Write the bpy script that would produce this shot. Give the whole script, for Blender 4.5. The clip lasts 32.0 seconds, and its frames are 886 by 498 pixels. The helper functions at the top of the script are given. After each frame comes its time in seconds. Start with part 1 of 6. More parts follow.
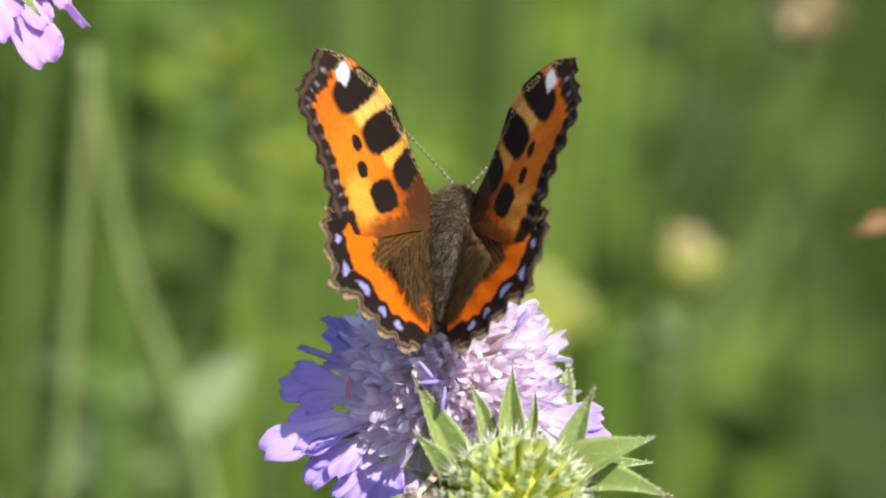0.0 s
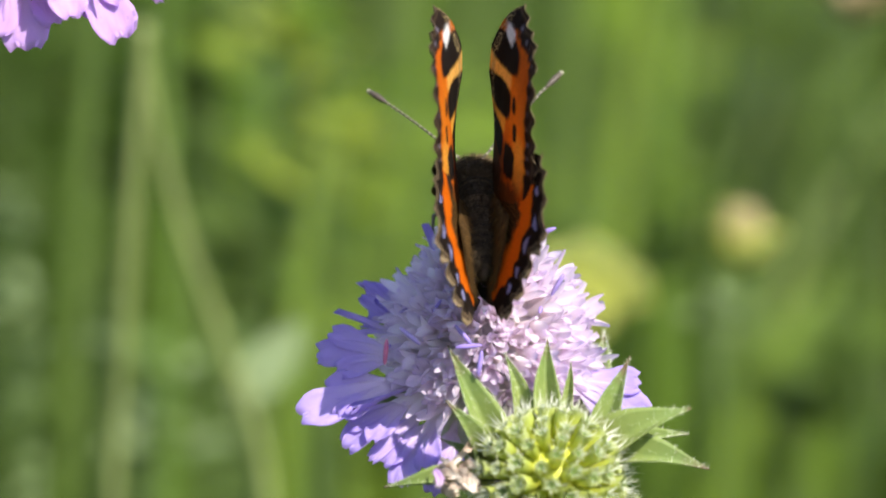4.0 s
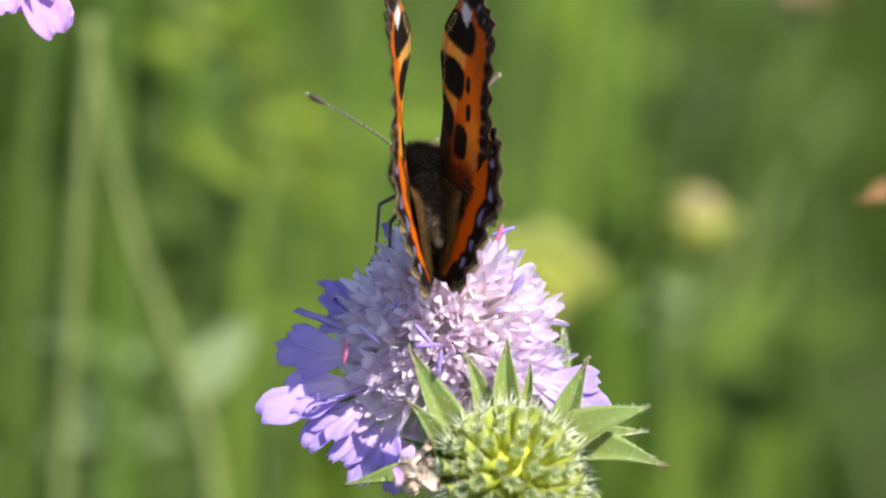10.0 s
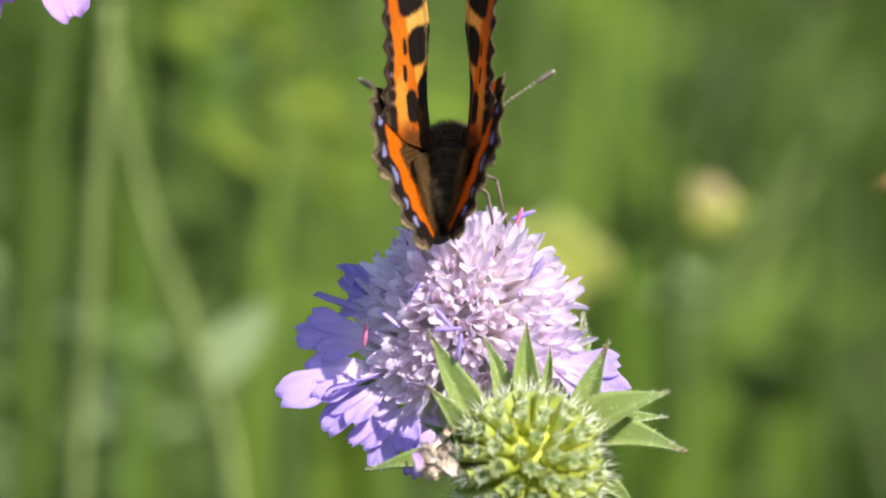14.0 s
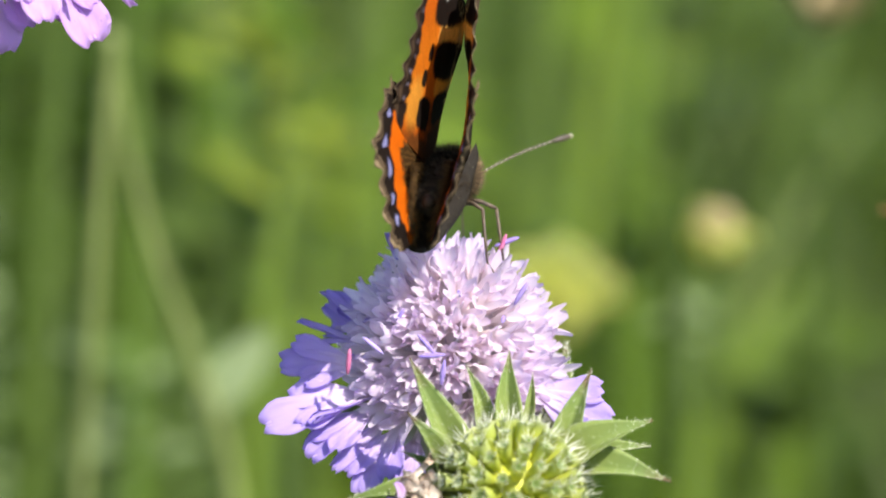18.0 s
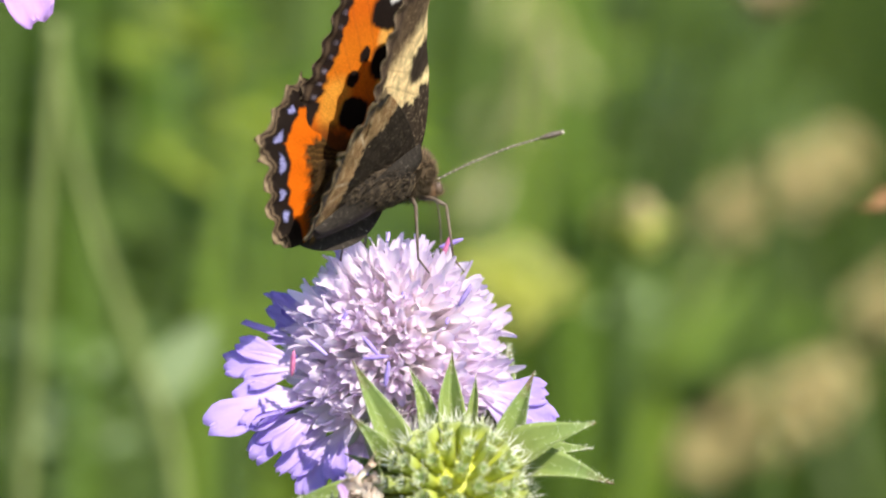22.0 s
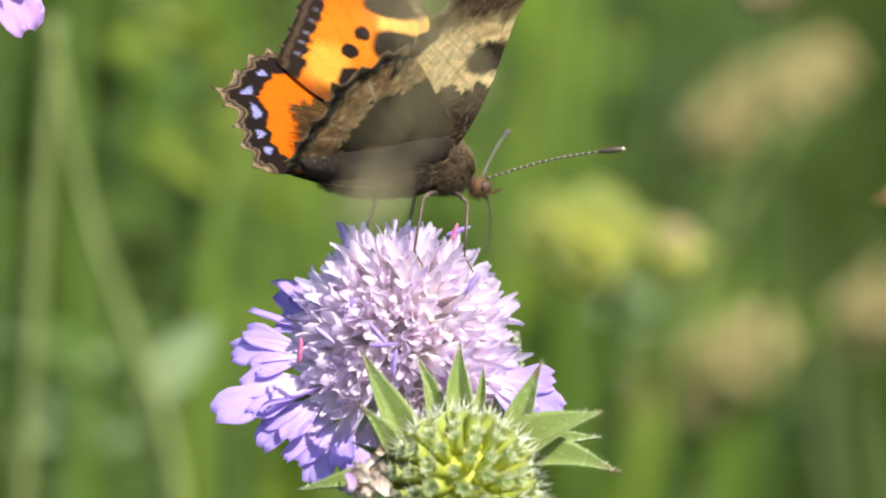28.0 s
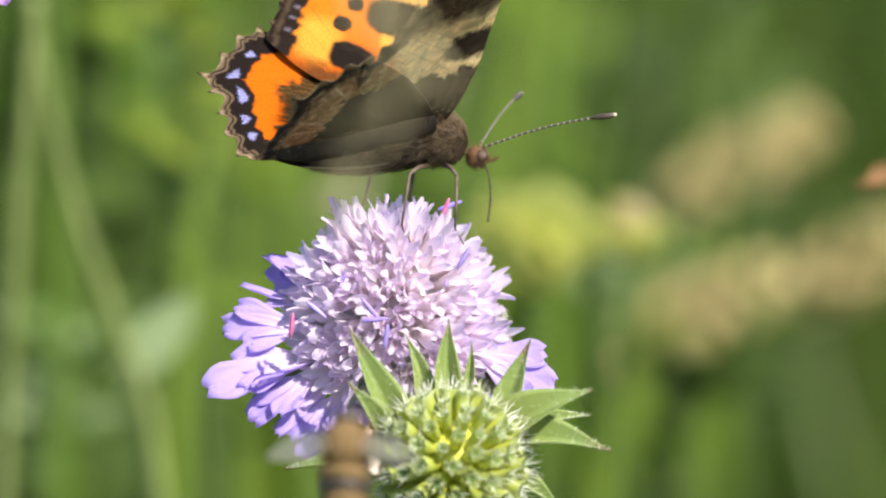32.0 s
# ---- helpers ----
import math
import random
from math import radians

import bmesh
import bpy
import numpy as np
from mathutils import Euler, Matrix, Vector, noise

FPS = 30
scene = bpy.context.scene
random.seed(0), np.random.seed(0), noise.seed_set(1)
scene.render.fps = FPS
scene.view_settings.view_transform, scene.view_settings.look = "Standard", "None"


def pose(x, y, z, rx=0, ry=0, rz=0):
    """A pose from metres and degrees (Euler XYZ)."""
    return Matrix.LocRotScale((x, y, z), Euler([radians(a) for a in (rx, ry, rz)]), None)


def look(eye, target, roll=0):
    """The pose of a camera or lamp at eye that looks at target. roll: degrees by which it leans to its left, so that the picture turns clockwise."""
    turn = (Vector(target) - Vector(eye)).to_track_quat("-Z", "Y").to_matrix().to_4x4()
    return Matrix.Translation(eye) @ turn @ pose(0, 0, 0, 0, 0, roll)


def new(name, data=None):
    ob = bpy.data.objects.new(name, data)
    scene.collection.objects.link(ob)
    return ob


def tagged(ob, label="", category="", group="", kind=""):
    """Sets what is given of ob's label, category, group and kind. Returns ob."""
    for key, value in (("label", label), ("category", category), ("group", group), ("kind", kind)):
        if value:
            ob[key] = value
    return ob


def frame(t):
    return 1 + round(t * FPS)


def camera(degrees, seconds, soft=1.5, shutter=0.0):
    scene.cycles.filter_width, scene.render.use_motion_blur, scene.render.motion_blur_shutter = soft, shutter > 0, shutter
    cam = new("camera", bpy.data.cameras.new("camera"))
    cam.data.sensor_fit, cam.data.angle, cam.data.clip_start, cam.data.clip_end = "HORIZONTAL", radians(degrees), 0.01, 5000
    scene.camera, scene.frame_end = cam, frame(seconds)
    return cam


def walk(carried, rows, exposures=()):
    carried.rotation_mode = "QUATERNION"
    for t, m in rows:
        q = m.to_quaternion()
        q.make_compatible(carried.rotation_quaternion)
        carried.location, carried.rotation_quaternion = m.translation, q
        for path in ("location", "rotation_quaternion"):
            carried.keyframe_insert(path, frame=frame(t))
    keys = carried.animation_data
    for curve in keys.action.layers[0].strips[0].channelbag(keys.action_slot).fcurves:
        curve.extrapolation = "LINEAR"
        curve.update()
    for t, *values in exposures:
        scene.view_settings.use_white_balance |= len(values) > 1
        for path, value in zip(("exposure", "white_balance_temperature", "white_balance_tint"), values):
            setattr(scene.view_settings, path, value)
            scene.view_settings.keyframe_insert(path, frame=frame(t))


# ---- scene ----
# The place: a scabious flower head in a summer meadow, a tortoiseshell butterfly on it.
FOCUS = Vector((0, 0, 0.45))
EYE = Vector((0, -0.788, 0.589))
AWAY = (FOCUS - EYE).normalized()
RIGHT = Vector((1, 0, 0))
UP = RIGHT.cross(AWAY)


def spot(a, b, d):
    """A place a mm right, b mm up of the line of sight as seen in the focal plane, and d mm behind that plane."""
    s = (800 + d) / 800
    return FOCUS + (RIGHT * a * s + UP * b * s + AWAY * d) / 1000


def aim(left, upward):
    return look(EYE, FOCUS) @ pose(0, 0, 0, upward, left, 0)


def sway(dx, dz):
    return Matrix.Translation((RIGHT * dx + UP * dz) / 1000)


cam = camera(6.5, 32.0, soft=2.0)
cam.data.dof.use_dof = True
cam.data.dof.focus_distance = 0.800
cam.data.dof.aperture_fstop = cam.data.lens / 17.0
walk(cam, [
    (0, aim(-0.428, 0.148)),
    (0.5, aim(-0.423, 0.200)),
    (1, aim(-0.255, 0.116)),
    (1.5, aim(-0.130, -0.011)),
    (2, aim(-0.074, -0.044)),
    (2.5, aim(-0.016, -0.080)),
    (4.5, aim(-0.035, -0.060)),
    (5, aim(-0.054, -0.067)),
    (5.5, aim(-0.032, -0.058)),
    (6, aim(0.000, 0.000)),
    (6.5, aim(-0.044, 0.108)),
    (7, aim(-0.114, 0.235)),
    (7.5, aim(-0.058, 0.259)),
    (8, aim(-0.003, 0.188)),
    (8.5, aim(-0.032, 0.098)),
    (9, aim(-0.168, 0.038)),
    (9.5, aim(-0.314, -0.039)),
    (10, aim(-0.407, -0.084)),
    (10.5, aim(-0.353, -0.119)),
    (11, aim(-0.287, -0.190)),
    (11.5, aim(-0.201, -0.221)),
    (12, aim(-0.136, -0.241)),
    (12.5, aim(-0.160, -0.215)),
    (13, aim(-0.194, -0.142)),
    (13.5, aim(-0.241, -0.146)),
    (14, aim(-0.274, -0.201)),
    (14.5, aim(-0.330, -0.166)),
    (16.5, aim(-0.407, -0.156)),
    (17, aim(-0.302, -0.171)),
    (17.5, aim(-0.261, -0.084)),
    (18, aim(-0.259, -0.010)),
    (18.5, aim(-0.221, -0.067)),
    (19, aim(-0.140, -0.070)),
    (19.5, aim(-0.153, 0.012)),
    (20, aim(-0.250, 0.058)),
    (20.5, aim(-0.426, 0.017)),
    (21, aim(-0.587, -0.011)),
    (21.5, aim(-0.635, 0.017)),
    (22, aim(-0.676, -0.074)),
    (22.5, aim(-0.740, -0.112)),
    (23, aim(-0.640, -0.020)),
    (23.5, aim(-0.461, -0.021)),
    (24, aim(-0.365, -0.034)),
    (24.5, aim(-0.413, 0.067)),
    (25, aim(-0.472, 0.136)),
    (25.5, aim(-0.502, 0.073)),
    (27.5, aim(-0.700, 0.050)),
    (28, aim(-0.684, -0.086)),
    (28.5, aim(-0.607, -0.208)),
    (29, aim(-0.620, -0.262)),
    (29.5, aim(-0.730, -0.299)),
    (30, aim(-0.809, -0.278)),
    (30.5, aim(-0.713, -0.174)),
    (31, aim(-0.696, -0.176)),
    (31.5, aim(-0.738, -0.173)),
    (32, aim(-0.826, -0.264)),
])

# ---- light ----
SUN_WAY = Vector((0.44, -0.52, 0.73)).normalized()
world = bpy.data.worlds.new("world")
scene.world = world
world.use_nodes = True
sky = world.node_tree.nodes.new("ShaderNodeTexSky")
sky.sky_type = "NISHITA"
sky.sun_disc = False
sky.sun_elevation = math.asin(SUN_WAY.z)
sky.sun_rotation = math.atan2(SUN_WAY.x, SUN_WAY.y)
world.node_tree.links.new(sky.outputs[0], world.node_tree.nodes["Background"].inputs[0])
world.node_tree.nodes["Background"].inputs[1].default_value = 0.13
sun = new("sun", bpy.data.lights.new("sun", "SUN"))
sun.data.energy = 5.0
sun.data.angle = radians(0.6)
sun.data.color = (1.0, 0.94, 0.82)
sun.matrix_world = look(FOCUS + SUN_WAY * 3, FOCUS)
scene.view_settings.exposure = 0.88


# ---- materials ----
def material(name, rough=0.6, metal=0.0, through_light=0.0, spec=0.4):
    m = bpy.data.materials.new(name)
    m.use_nodes = True
    t = m.node_tree
    p = t.nodes["Principled BSDF"]
    p.inputs["Roughness"].default_value = rough
    p.inputs["Metallic"].default_value = metal
    p.inputs["Specular IOR Level"].default_value = spec
    if through_light > 0:
        tr = t.nodes.new("ShaderNodeBsdfTranslucent")
        mix = t.nodes.new("ShaderNodeMixShader")
        mix.inputs[0].default_value = through_light
        t.links.new(p.outputs[0], mix.inputs[1])
        t.links.new(tr.outputs[0], mix.inputs[2])
        t.links.new(mix.outputs[0], t.nodes["Material Output"].inputs[0])
    return m


def feed(m, socket):
    """Send a colour to the surface, and to the light that passes through it."""
    t = m.node_tree
    t.links.new(socket, t.nodes["Principled BSDF"].inputs["Base Color"])
    for node in t.nodes:
        if node.type == "BSDF_TRANSLUCENT":
            t.links.new(socket, node.inputs["Color"])


def ramp(t, stops):
    r = t.nodes.new("ShaderNodeValToRGB")
    e = r.color_ramp.elements
    while len(e) < len(stops):
        e.new(0.5)
    for k, (at, c) in zip(e, stops):
        k.position = at
        k.color = (*c, 1)
    return r


def bumped(m, scale, strength, dist=0.0002):
    t = m.node_tree
    co = t.nodes.new("ShaderNodeTexCoord")
    n = t.nodes.new("ShaderNodeTexNoise")
    n.inputs["Scale"].default_value = scale
    n.inputs["Detail"].default_value = 4
    b = t.nodes.new("ShaderNodeBump")
    b.inputs["Strength"].default_value = strength
    b.inputs["Distance"].default_value = dist
    t.links.new(co.outputs["Object"], n.inputs["Vector"])
    t.links.new(n.outputs["Fac"], b.inputs["Height"])
    t.links.new(b.outputs[0], t.nodes["Principled BSDF"].inputs["Normal"])


def mottled(name, stops, scale, rough=0.6, through_light=0.0, spec=0.4, pick="", bump=0.3, fine=6.0):
    """A surface whose colour runs through stops, by noise at two scales and, with pick, from piece to piece."""
    m = material(name, rough, 0, through_light, spec)
    t = m.node_tree
    co = t.nodes.new("ShaderNodeTexCoord")
    big, small = t.nodes.new("ShaderNodeTexNoise"), t.nodes.new("ShaderNodeTexNoise")
    big.inputs["Scale"].default_value, small.inputs["Scale"].default_value = scale, scale * fine
    big.inputs["Detail"].default_value = 3
    t.links.new(co.outputs["Object"], big.inputs["Vector"])
    t.links.new(co.outputs["Object"], small.inputs["Vector"])
    mid = t.nodes.new("ShaderNodeMix")
    mid.inputs[0].default_value = 0.35
    t.links.new(big.outputs["Fac"], mid.inputs[2])
    t.links.new(small.outputs["Fac"], mid.inputs[3])
    value = mid.outputs[0]
    if pick:
        src = t.nodes.new("ShaderNodeObjectInfo" if pick == "object" else "ShaderNodeNewGeometry")
        out = src.outputs["Random" if pick == "object" else "Random Per Island"]
        both = t.nodes.new("ShaderNodeMix")
        both.inputs[0].default_value = 0.5
        t.links.new(value, both.inputs[2])
        t.links.new(out, both.inputs[3])
        value = both.outputs[0]
    r = ramp(t, stops)
    t.links.new(value, r.inputs[0])
    feed(m, r.outputs[0])
    if bump:
        bumped(m, scale * fine, bump)
    return m


def along(name, stops, rough=0.6, through_light=0.0, spec=0.3, grain=900.0, streak=0.12):
    """A petal or leaf coloured by its own length, kept in the mesh as 'run', with fine streaks."""
    m = material(name, rough, 0, through_light, spec)
    t = m.node_tree
    a = t.nodes.new("ShaderNodeAttribute")
    a.attribute_name = "run"
    co = t.nodes.new("ShaderNodeTexCoord")
    n = t.nodes.new("ShaderNodeTexNoise")
    n.inputs["Scale"].default_value = grain
    n.inputs["Detail"].default_value = 3
    t.links.new(co.outputs["Object"], n.inputs["Vector"])
    info = t.nodes.new("ShaderNodeObjectInfo")
    add = t.nodes.new("ShaderNodeMath")
    add.operation = "MULTIPLY_ADD"
    add.inputs[1].default_value = streak * 2
    t.links.new(n.outputs["Fac"], add.inputs[0])
    t.links.new(a.outputs["Fac"], add.inputs[2])
    jit = t.nodes.new("ShaderNodeMath")
    jit.operation = "MULTIPLY_ADD"
    jit.inputs[1].default_value = 0.16
    t.links.new(info.outputs["Random"], jit.inputs[0])
    t.links.new(add.outputs[0], jit.inputs[2])
    sub = t.nodes.new("ShaderNodeMath")
    sub.operation = "SUBTRACT"
    sub.inputs[1].default_value = streak + 0.08
    t.links.new(jit.outputs[0], sub.inputs[0])
    r = ramp(t, stops)
    t.links.new(sub.outputs[0], r.inputs[0])
    feed(m, r.outputs[0])
    bumped(m, grain, 0.25)
    return m


def painted(name, rough=0.75, through_light=0.36, spec=0.05):
    """Wing scales: the colour is kept in the mesh, with a fine powdery grain over it."""
    m = material(name, rough, 0, through_light, spec)
    t = m.node_tree
    a = t.nodes.new("ShaderNodeAttribute")
    a.attribute_name = "scales"
    co = t.nodes.new("ShaderNodeTexCoord")
    n = t.nodes.new("ShaderNodeTexNoise")
    n.inputs["Scale"].default_value = 5200
    n.inputs["Detail"].default_value = 2
    t.links.new(co.outputs["Object"], n.inputs["Vector"])
    hsv = t.nodes.new("ShaderNodeHueSaturation")
    fac = t.nodes.new("ShaderNodeMapRange")
    fac.inputs[3].default_value, fac.inputs[4].default_value = 0.72, 1.28
    t.links.new(n.outputs["Fac"], fac.inputs[0])
    t.links.new(fac.outputs[0], hsv.inputs["Value"])
    t.links.new(a.outputs["Color"], hsv.inputs["Color"])
    feed(m, hsv.outputs[0])
    bumped(m, 5200, 0.35, 0.00005)
    return m


WING = painted("wing_scales")
FUR = mottled("brown_fur", [(0.25, (0.04, 0.028, 0.018)), (0.55, (0.12, 0.082, 0.048)), (0.8, (0.26, 0.185, 0.105))], 700, 0.75, 0.1, 0.25, "island", 0.3)
DARK_FUR = mottled("dark_abdomen_fur", [(0.25, (0.022, 0.016, 0.011)), (0.6, (0.065, 0.046, 0.028)), (0.85, (0.15, 0.108, 0.064))], 700, 0.75, 0.1, 0.25, "island", 0.3)
FOLD = mottled("grey_wing_fold", [(0.3, (0.014, 0.011, 0.009)), (0.56, (0.03, 0.024, 0.019)), (0.63, (0.04, 0.033, 0.026)), (0.67, (0.19, 0.165, 0.13))], 2300, 0.75, 0.05, 0.1, "", 0.3, 3.0)
GOLD_HAIR = mottled("golden_hair", [(0.25, (0.05, 0.025, 0.007)), (0.6, (0.13, 0.068, 0.018)), (0.85, (0.28, 0.165, 0.05))], 700, 0.6, 0.15, 0.3, "island", 0.0)
CHITIN = mottled("dark_chitin", [(0.3, (0.02, 0.015, 0.012)), (0.7, (0.09, 0.065, 0.045))], 900, 0.45, 0, 0.5, "", 0.4)
LEG = mottled("leg_chitin", [(0.3, (0.03, 0.022, 0.016)), (0.7, (0.14, 0.10, 0.07))], 1500, 0.5, 0, 0.4, "", 0.3)
EYE_DARK = mottled("insect_eye", [(0.3, (0.03, 0.018, 0.012)), (0.7, (0.09, 0.05, 0.03))], 2500, 0.25, 0, 0.5, "", 0.4)
FACE = mottled("rusty_face_hair", [(0.3, (0.045, 0.026, 0.016)), (0.7, (0.22, 0.115, 0.055))], 1200, 0.8, 0.1, 0.2, "island", 0.3)
PALE = mottled("pale_rings", [(0.3, (0.3, 0.27, 0.2)), (0.7, (0.48, 0.44, 0.35))], 2000, 0.6, 0, 0.3, "", 0.2)
RAY = along("lavender_ray_petal", [(0.0, (0.90, 0.82, 0.87)), (0.3, (0.82, 0.71, 0.88)), (0.65, (0.64, 0.51, 0.88)), (1.0, (0.56, 0.43, 0.86))], 0.65, 0.6, 0.25, 700)
RAY_PINK = along("pinkish_ray_petal", [(0.0, (0.90, 0.80, 0.88)), (0.3, (0.82, 0.62, 0.87)), (0.65, (0.73, 0.51, 0.87)), (1.0, (0.70, 0.47, 0.87))], 0.65, 0.6, 0.25, 700)
DISC = along("pale_lilac_floret", [(0.0, (0.90, 0.85, 0.83)), (0.4, (0.89, 0.81, 0.85)), (0.75, (0.86, 0.75, 0.88)), (1.0, (0.76, 0.63, 0.87))], 0.7, 0.62, 0.15, 1200)
PITH = mottled("pale_pith", [(0.3, (0.62, 0.55, 0.56)), (0.7, (0.82, 0.76, 0.80))], 600, 0.7, 0.3, 0.2, "", 0.4)
ANTHER = mottled("violet_anther", [(0.3, (0.22, 0.14, 0.5)), (0.7, (0.42, 0.32, 0.72))], 2200, 0.6, 0.1, 0.3, "object", 0.3)
ROSE = mottled("rose_anther", [(0.3, (0.45, 0.1, 0.25)), (0.7, (0.6, 0.2, 0.36))], 2200, 0.6, 0.1, 0.3, "", 0.3)
FILAMENT = mottled("white_filament", [(0.3, (0.62, 0.55, 0.72)), (0.7, (0.85, 0.8, 0.86))], 1500, 0.5, 0.3, 0.3, "object", 0.0)
BRACT = along("green_bract", [(0.0, (0.42, 0.47, 0.14)), (0.35, (0.29, 0.36, 0.10)), (0.8, (0.20, 0.28, 0.08)), (0.93, (0.18, 0.21, 0.07)), (1.0, (0.14, 0.09, 0.04))], 0.55, 0.36, 0.35, 1100, 0.2)
SEEDBALL = mottled("yellow_green_receptacle", [(0.3, (0.42, 0.45, 0.04)), (0.55, (0.55, 0.57, 0.05)), (0.8, (0.66, 0.66, 0.07))], 420, 0.5, 0.15, 0.4, "", 0.5)
FRUIT = along("ribbed_fruit", [(0.0, (0.60, 0.61, 0.05)), (0.5, (0.48, 0.54, 0.10)), (0.8, (0.46, 0.53, 0.14)), (1.0, (0.58, 0.62, 0.30))], 0.5, 0.4, 0.35, 900, 0.1)
CALYX_STAR = along("star_calyx", [(0.0, (0.12, 0.17, 0.04)), (0.4, (0.20, 0.27, 0.08)), (1.0, (0.42, 0.48, 0.22))], 0.55, 0.1, 0.35, 1500, 0.1)
BRISTLE = mottled("white_bristle", [(0.3, (0.66, 0.68, 0.52)), (0.7, (0.88, 0.88, 0.78))], 1500, 0.5, 0.3, 0.4, "object", 0.0)
WITHER = mottled("withered_floret", [(0.2, (0.22, 0.14, 0.10)), (0.5, (0.50, 0.38, 0.30)), (0.8, (0.75, 0.66, 0.58))], 900, 0.8, 0.2, 0.2, "island", 0.5)
STEM = mottled("green_stem", [(0.3, (0.14, 0.22, 0.06)), (0.7, (0.27, 0.36, 0.13))], 300, 0.55, 0.05, 0.35, "", 0.3)
# yellowish leaf green, with a sunlit brightness put into the colour
SUN_TINT = mottled("yellowish_green_leaf", [(0.25, (0.14, 0.20, 0.015)), (0.75, (0.26, 0.31, 0.035))], 120, 0.6, 0.35, 0.3, "island", 0.2)
PALE_LEAF = mottled("whitish_green_leaf", [(0.25, (0.15, 0.21, 0.08)), (0.75, (0.27, 0.34, 0.16))], 120, 0.6, 0.3, 0.3, "island", 0.2)
WHITE_LEAF = mottled("downy_whitish_leaf", [(0.25, (0.22, 0.29, 0.13)), (0.75, (0.34, 0.41, 0.22))], 120, 0.7, 0.3, 0.2, "", 0.2)
PALE_STEM = mottled("grey_green_stem", [(0.3, (0.16, 0.205, 0.06)), (0.7, (0.25, 0.29, 0.105))], 200, 0.6, 0.05, 0.3, "", 0.2)
DIM_STEM = mottled("dull_green_stem", [(0.3, (0.05, 0.09, 0.018)), (0.7, (0.10, 0.15, 0.035))], 200, 0.6, 0.05, 0.3, "", 0.2)
GRASS = mottled("meadow_grass", [(0.2, (0.019, 0.044, 0.004)), (0.5, (0.053, 0.094, 0.009)), (0.8, (0.116, 0.165, 0.020))], 9, 0.5, 0.35, 0.35, "island", 0.0)
# leaf green darkened to stand for the shaded gaps of the meadow
GAP_SHADE = mottled("shade_coloured_leaf", [(0.25, (0.018, 0.038, 0.003)), (0.75, (0.040, 0.072, 0.006))], 60, 0.75, 0.3, 0.08, "object", 0.2)
FRESH = mottled("fresh_green_blade", [(0.25, (0.075, 0.145, 0.008)), (0.75, (0.17, 0.245, 0.02))], 60, 0.45, 0.4, 0.4, "object", 0.2)
LIME = mottled("yellow_green_head", [(0.25, (0.52, 0.54, 0.13)), (0.75, (0.68, 0.69, 0.22))], 160, 0.6, 0.4, 0.3, "object", 0.3)
BUDPINK = mottled("pinkish_bud_top", [(0.25, (0.30, 0.25, 0.11)), (0.75, (0.45, 0.34, 0.2))], 200, 0.6, 0.2, 0.3, "object", 0.3)
DRYHEAD = mottled("faded_grass_head", [(0.2, (0.46, 0.38, 0.17)), (0.55, (0.60, 0.51, 0.24)), (0.85, (0.70, 0.61, 0.32))], 300, 0.75, 0.4, 0.25, "island", 0.3)
STRAW = mottled("dry_straw", [(0.2, (0.42, 0.36, 0.19)), (0.55, (0.56, 0.49, 0.28)), (0.85, (0.68, 0.61, 0.39))], 300, 0.75, 0.25, 0.25, "island", 0.3)
DRYLEAF = mottled("brown_dry_leaf", [(0.25, (0.12, 0.06, 0.025)), (0.75, (0.3, 0.17, 0.08))], 300, 0.8, 0.15, 0.2, "", 0.3)
SOIL = mottled("meadow_floor", [(0.25, (0.022, 0.036, 0.008)), (0.5, (0.045, 0.064, 0.013)), (0.8, (0.09, 0.10, 0.03))], 3, 0.9, 0, 0.2, "", 0.5, 14)
BEE_FUR = mottled("bee_fur", [(0.25, (0.09, 0.055, 0.022)), (0.75, (0.26, 0.17, 0.075))], 900, 0.8, 0.1, 0.2, "island", 0.3)
BEE_WING = material("clear_insect_wing", 0.25, 0, 0.5, 0.5)
BEE_WING.node_tree.nodes["Principled BSDF"].inputs["Base Color"].default_value = (0.6, 0.55, 0.45, 1)
BEE_WING.node_tree.nodes["Principled BSDF"].inputs["Alpha"].default_value = 0.2


# ---- building helpers ----
def mesh_of(name, verts, faces, mat, run=None, smooth=True):
    me = bpy.data.meshes.new(name)
    me.from_pydata([tuple(v) for v in verts], [], faces)
    me.materials.append(mat)
    if smooth:
        me.polygons.foreach_set("use_smooth", [True] * len(me.polygons))
    if run is not None:
        me.attributes.new("run", "FLOAT", "POINT").data.foreach_set("value", list(run))
    me.update()
    return me


def piece(name, me, parent, m=None, label=""):
    ob = new(name, me)
    ob.parent = parent
    if m is not None:
        ob.matrix_basis = m
    if label:
        ob["label"] = label
    return ob


def thing(name, place, label, category, group="", kind=""):
    ob = new(name)
    ob.empty_display_size = 0.01
    ob.location = place
    return tagged(ob, label, category, group, kind)


def frame_to(way, place=(0, 0, 0), spin=0.0):
    """The pose whose z axis points along way."""
    return Matrix.Translation(place) @ Vector(way).to_track_quat("Z", "Y").to_matrix().to_4x4() @ Matrix.Rotation(spin, 4, "Z")


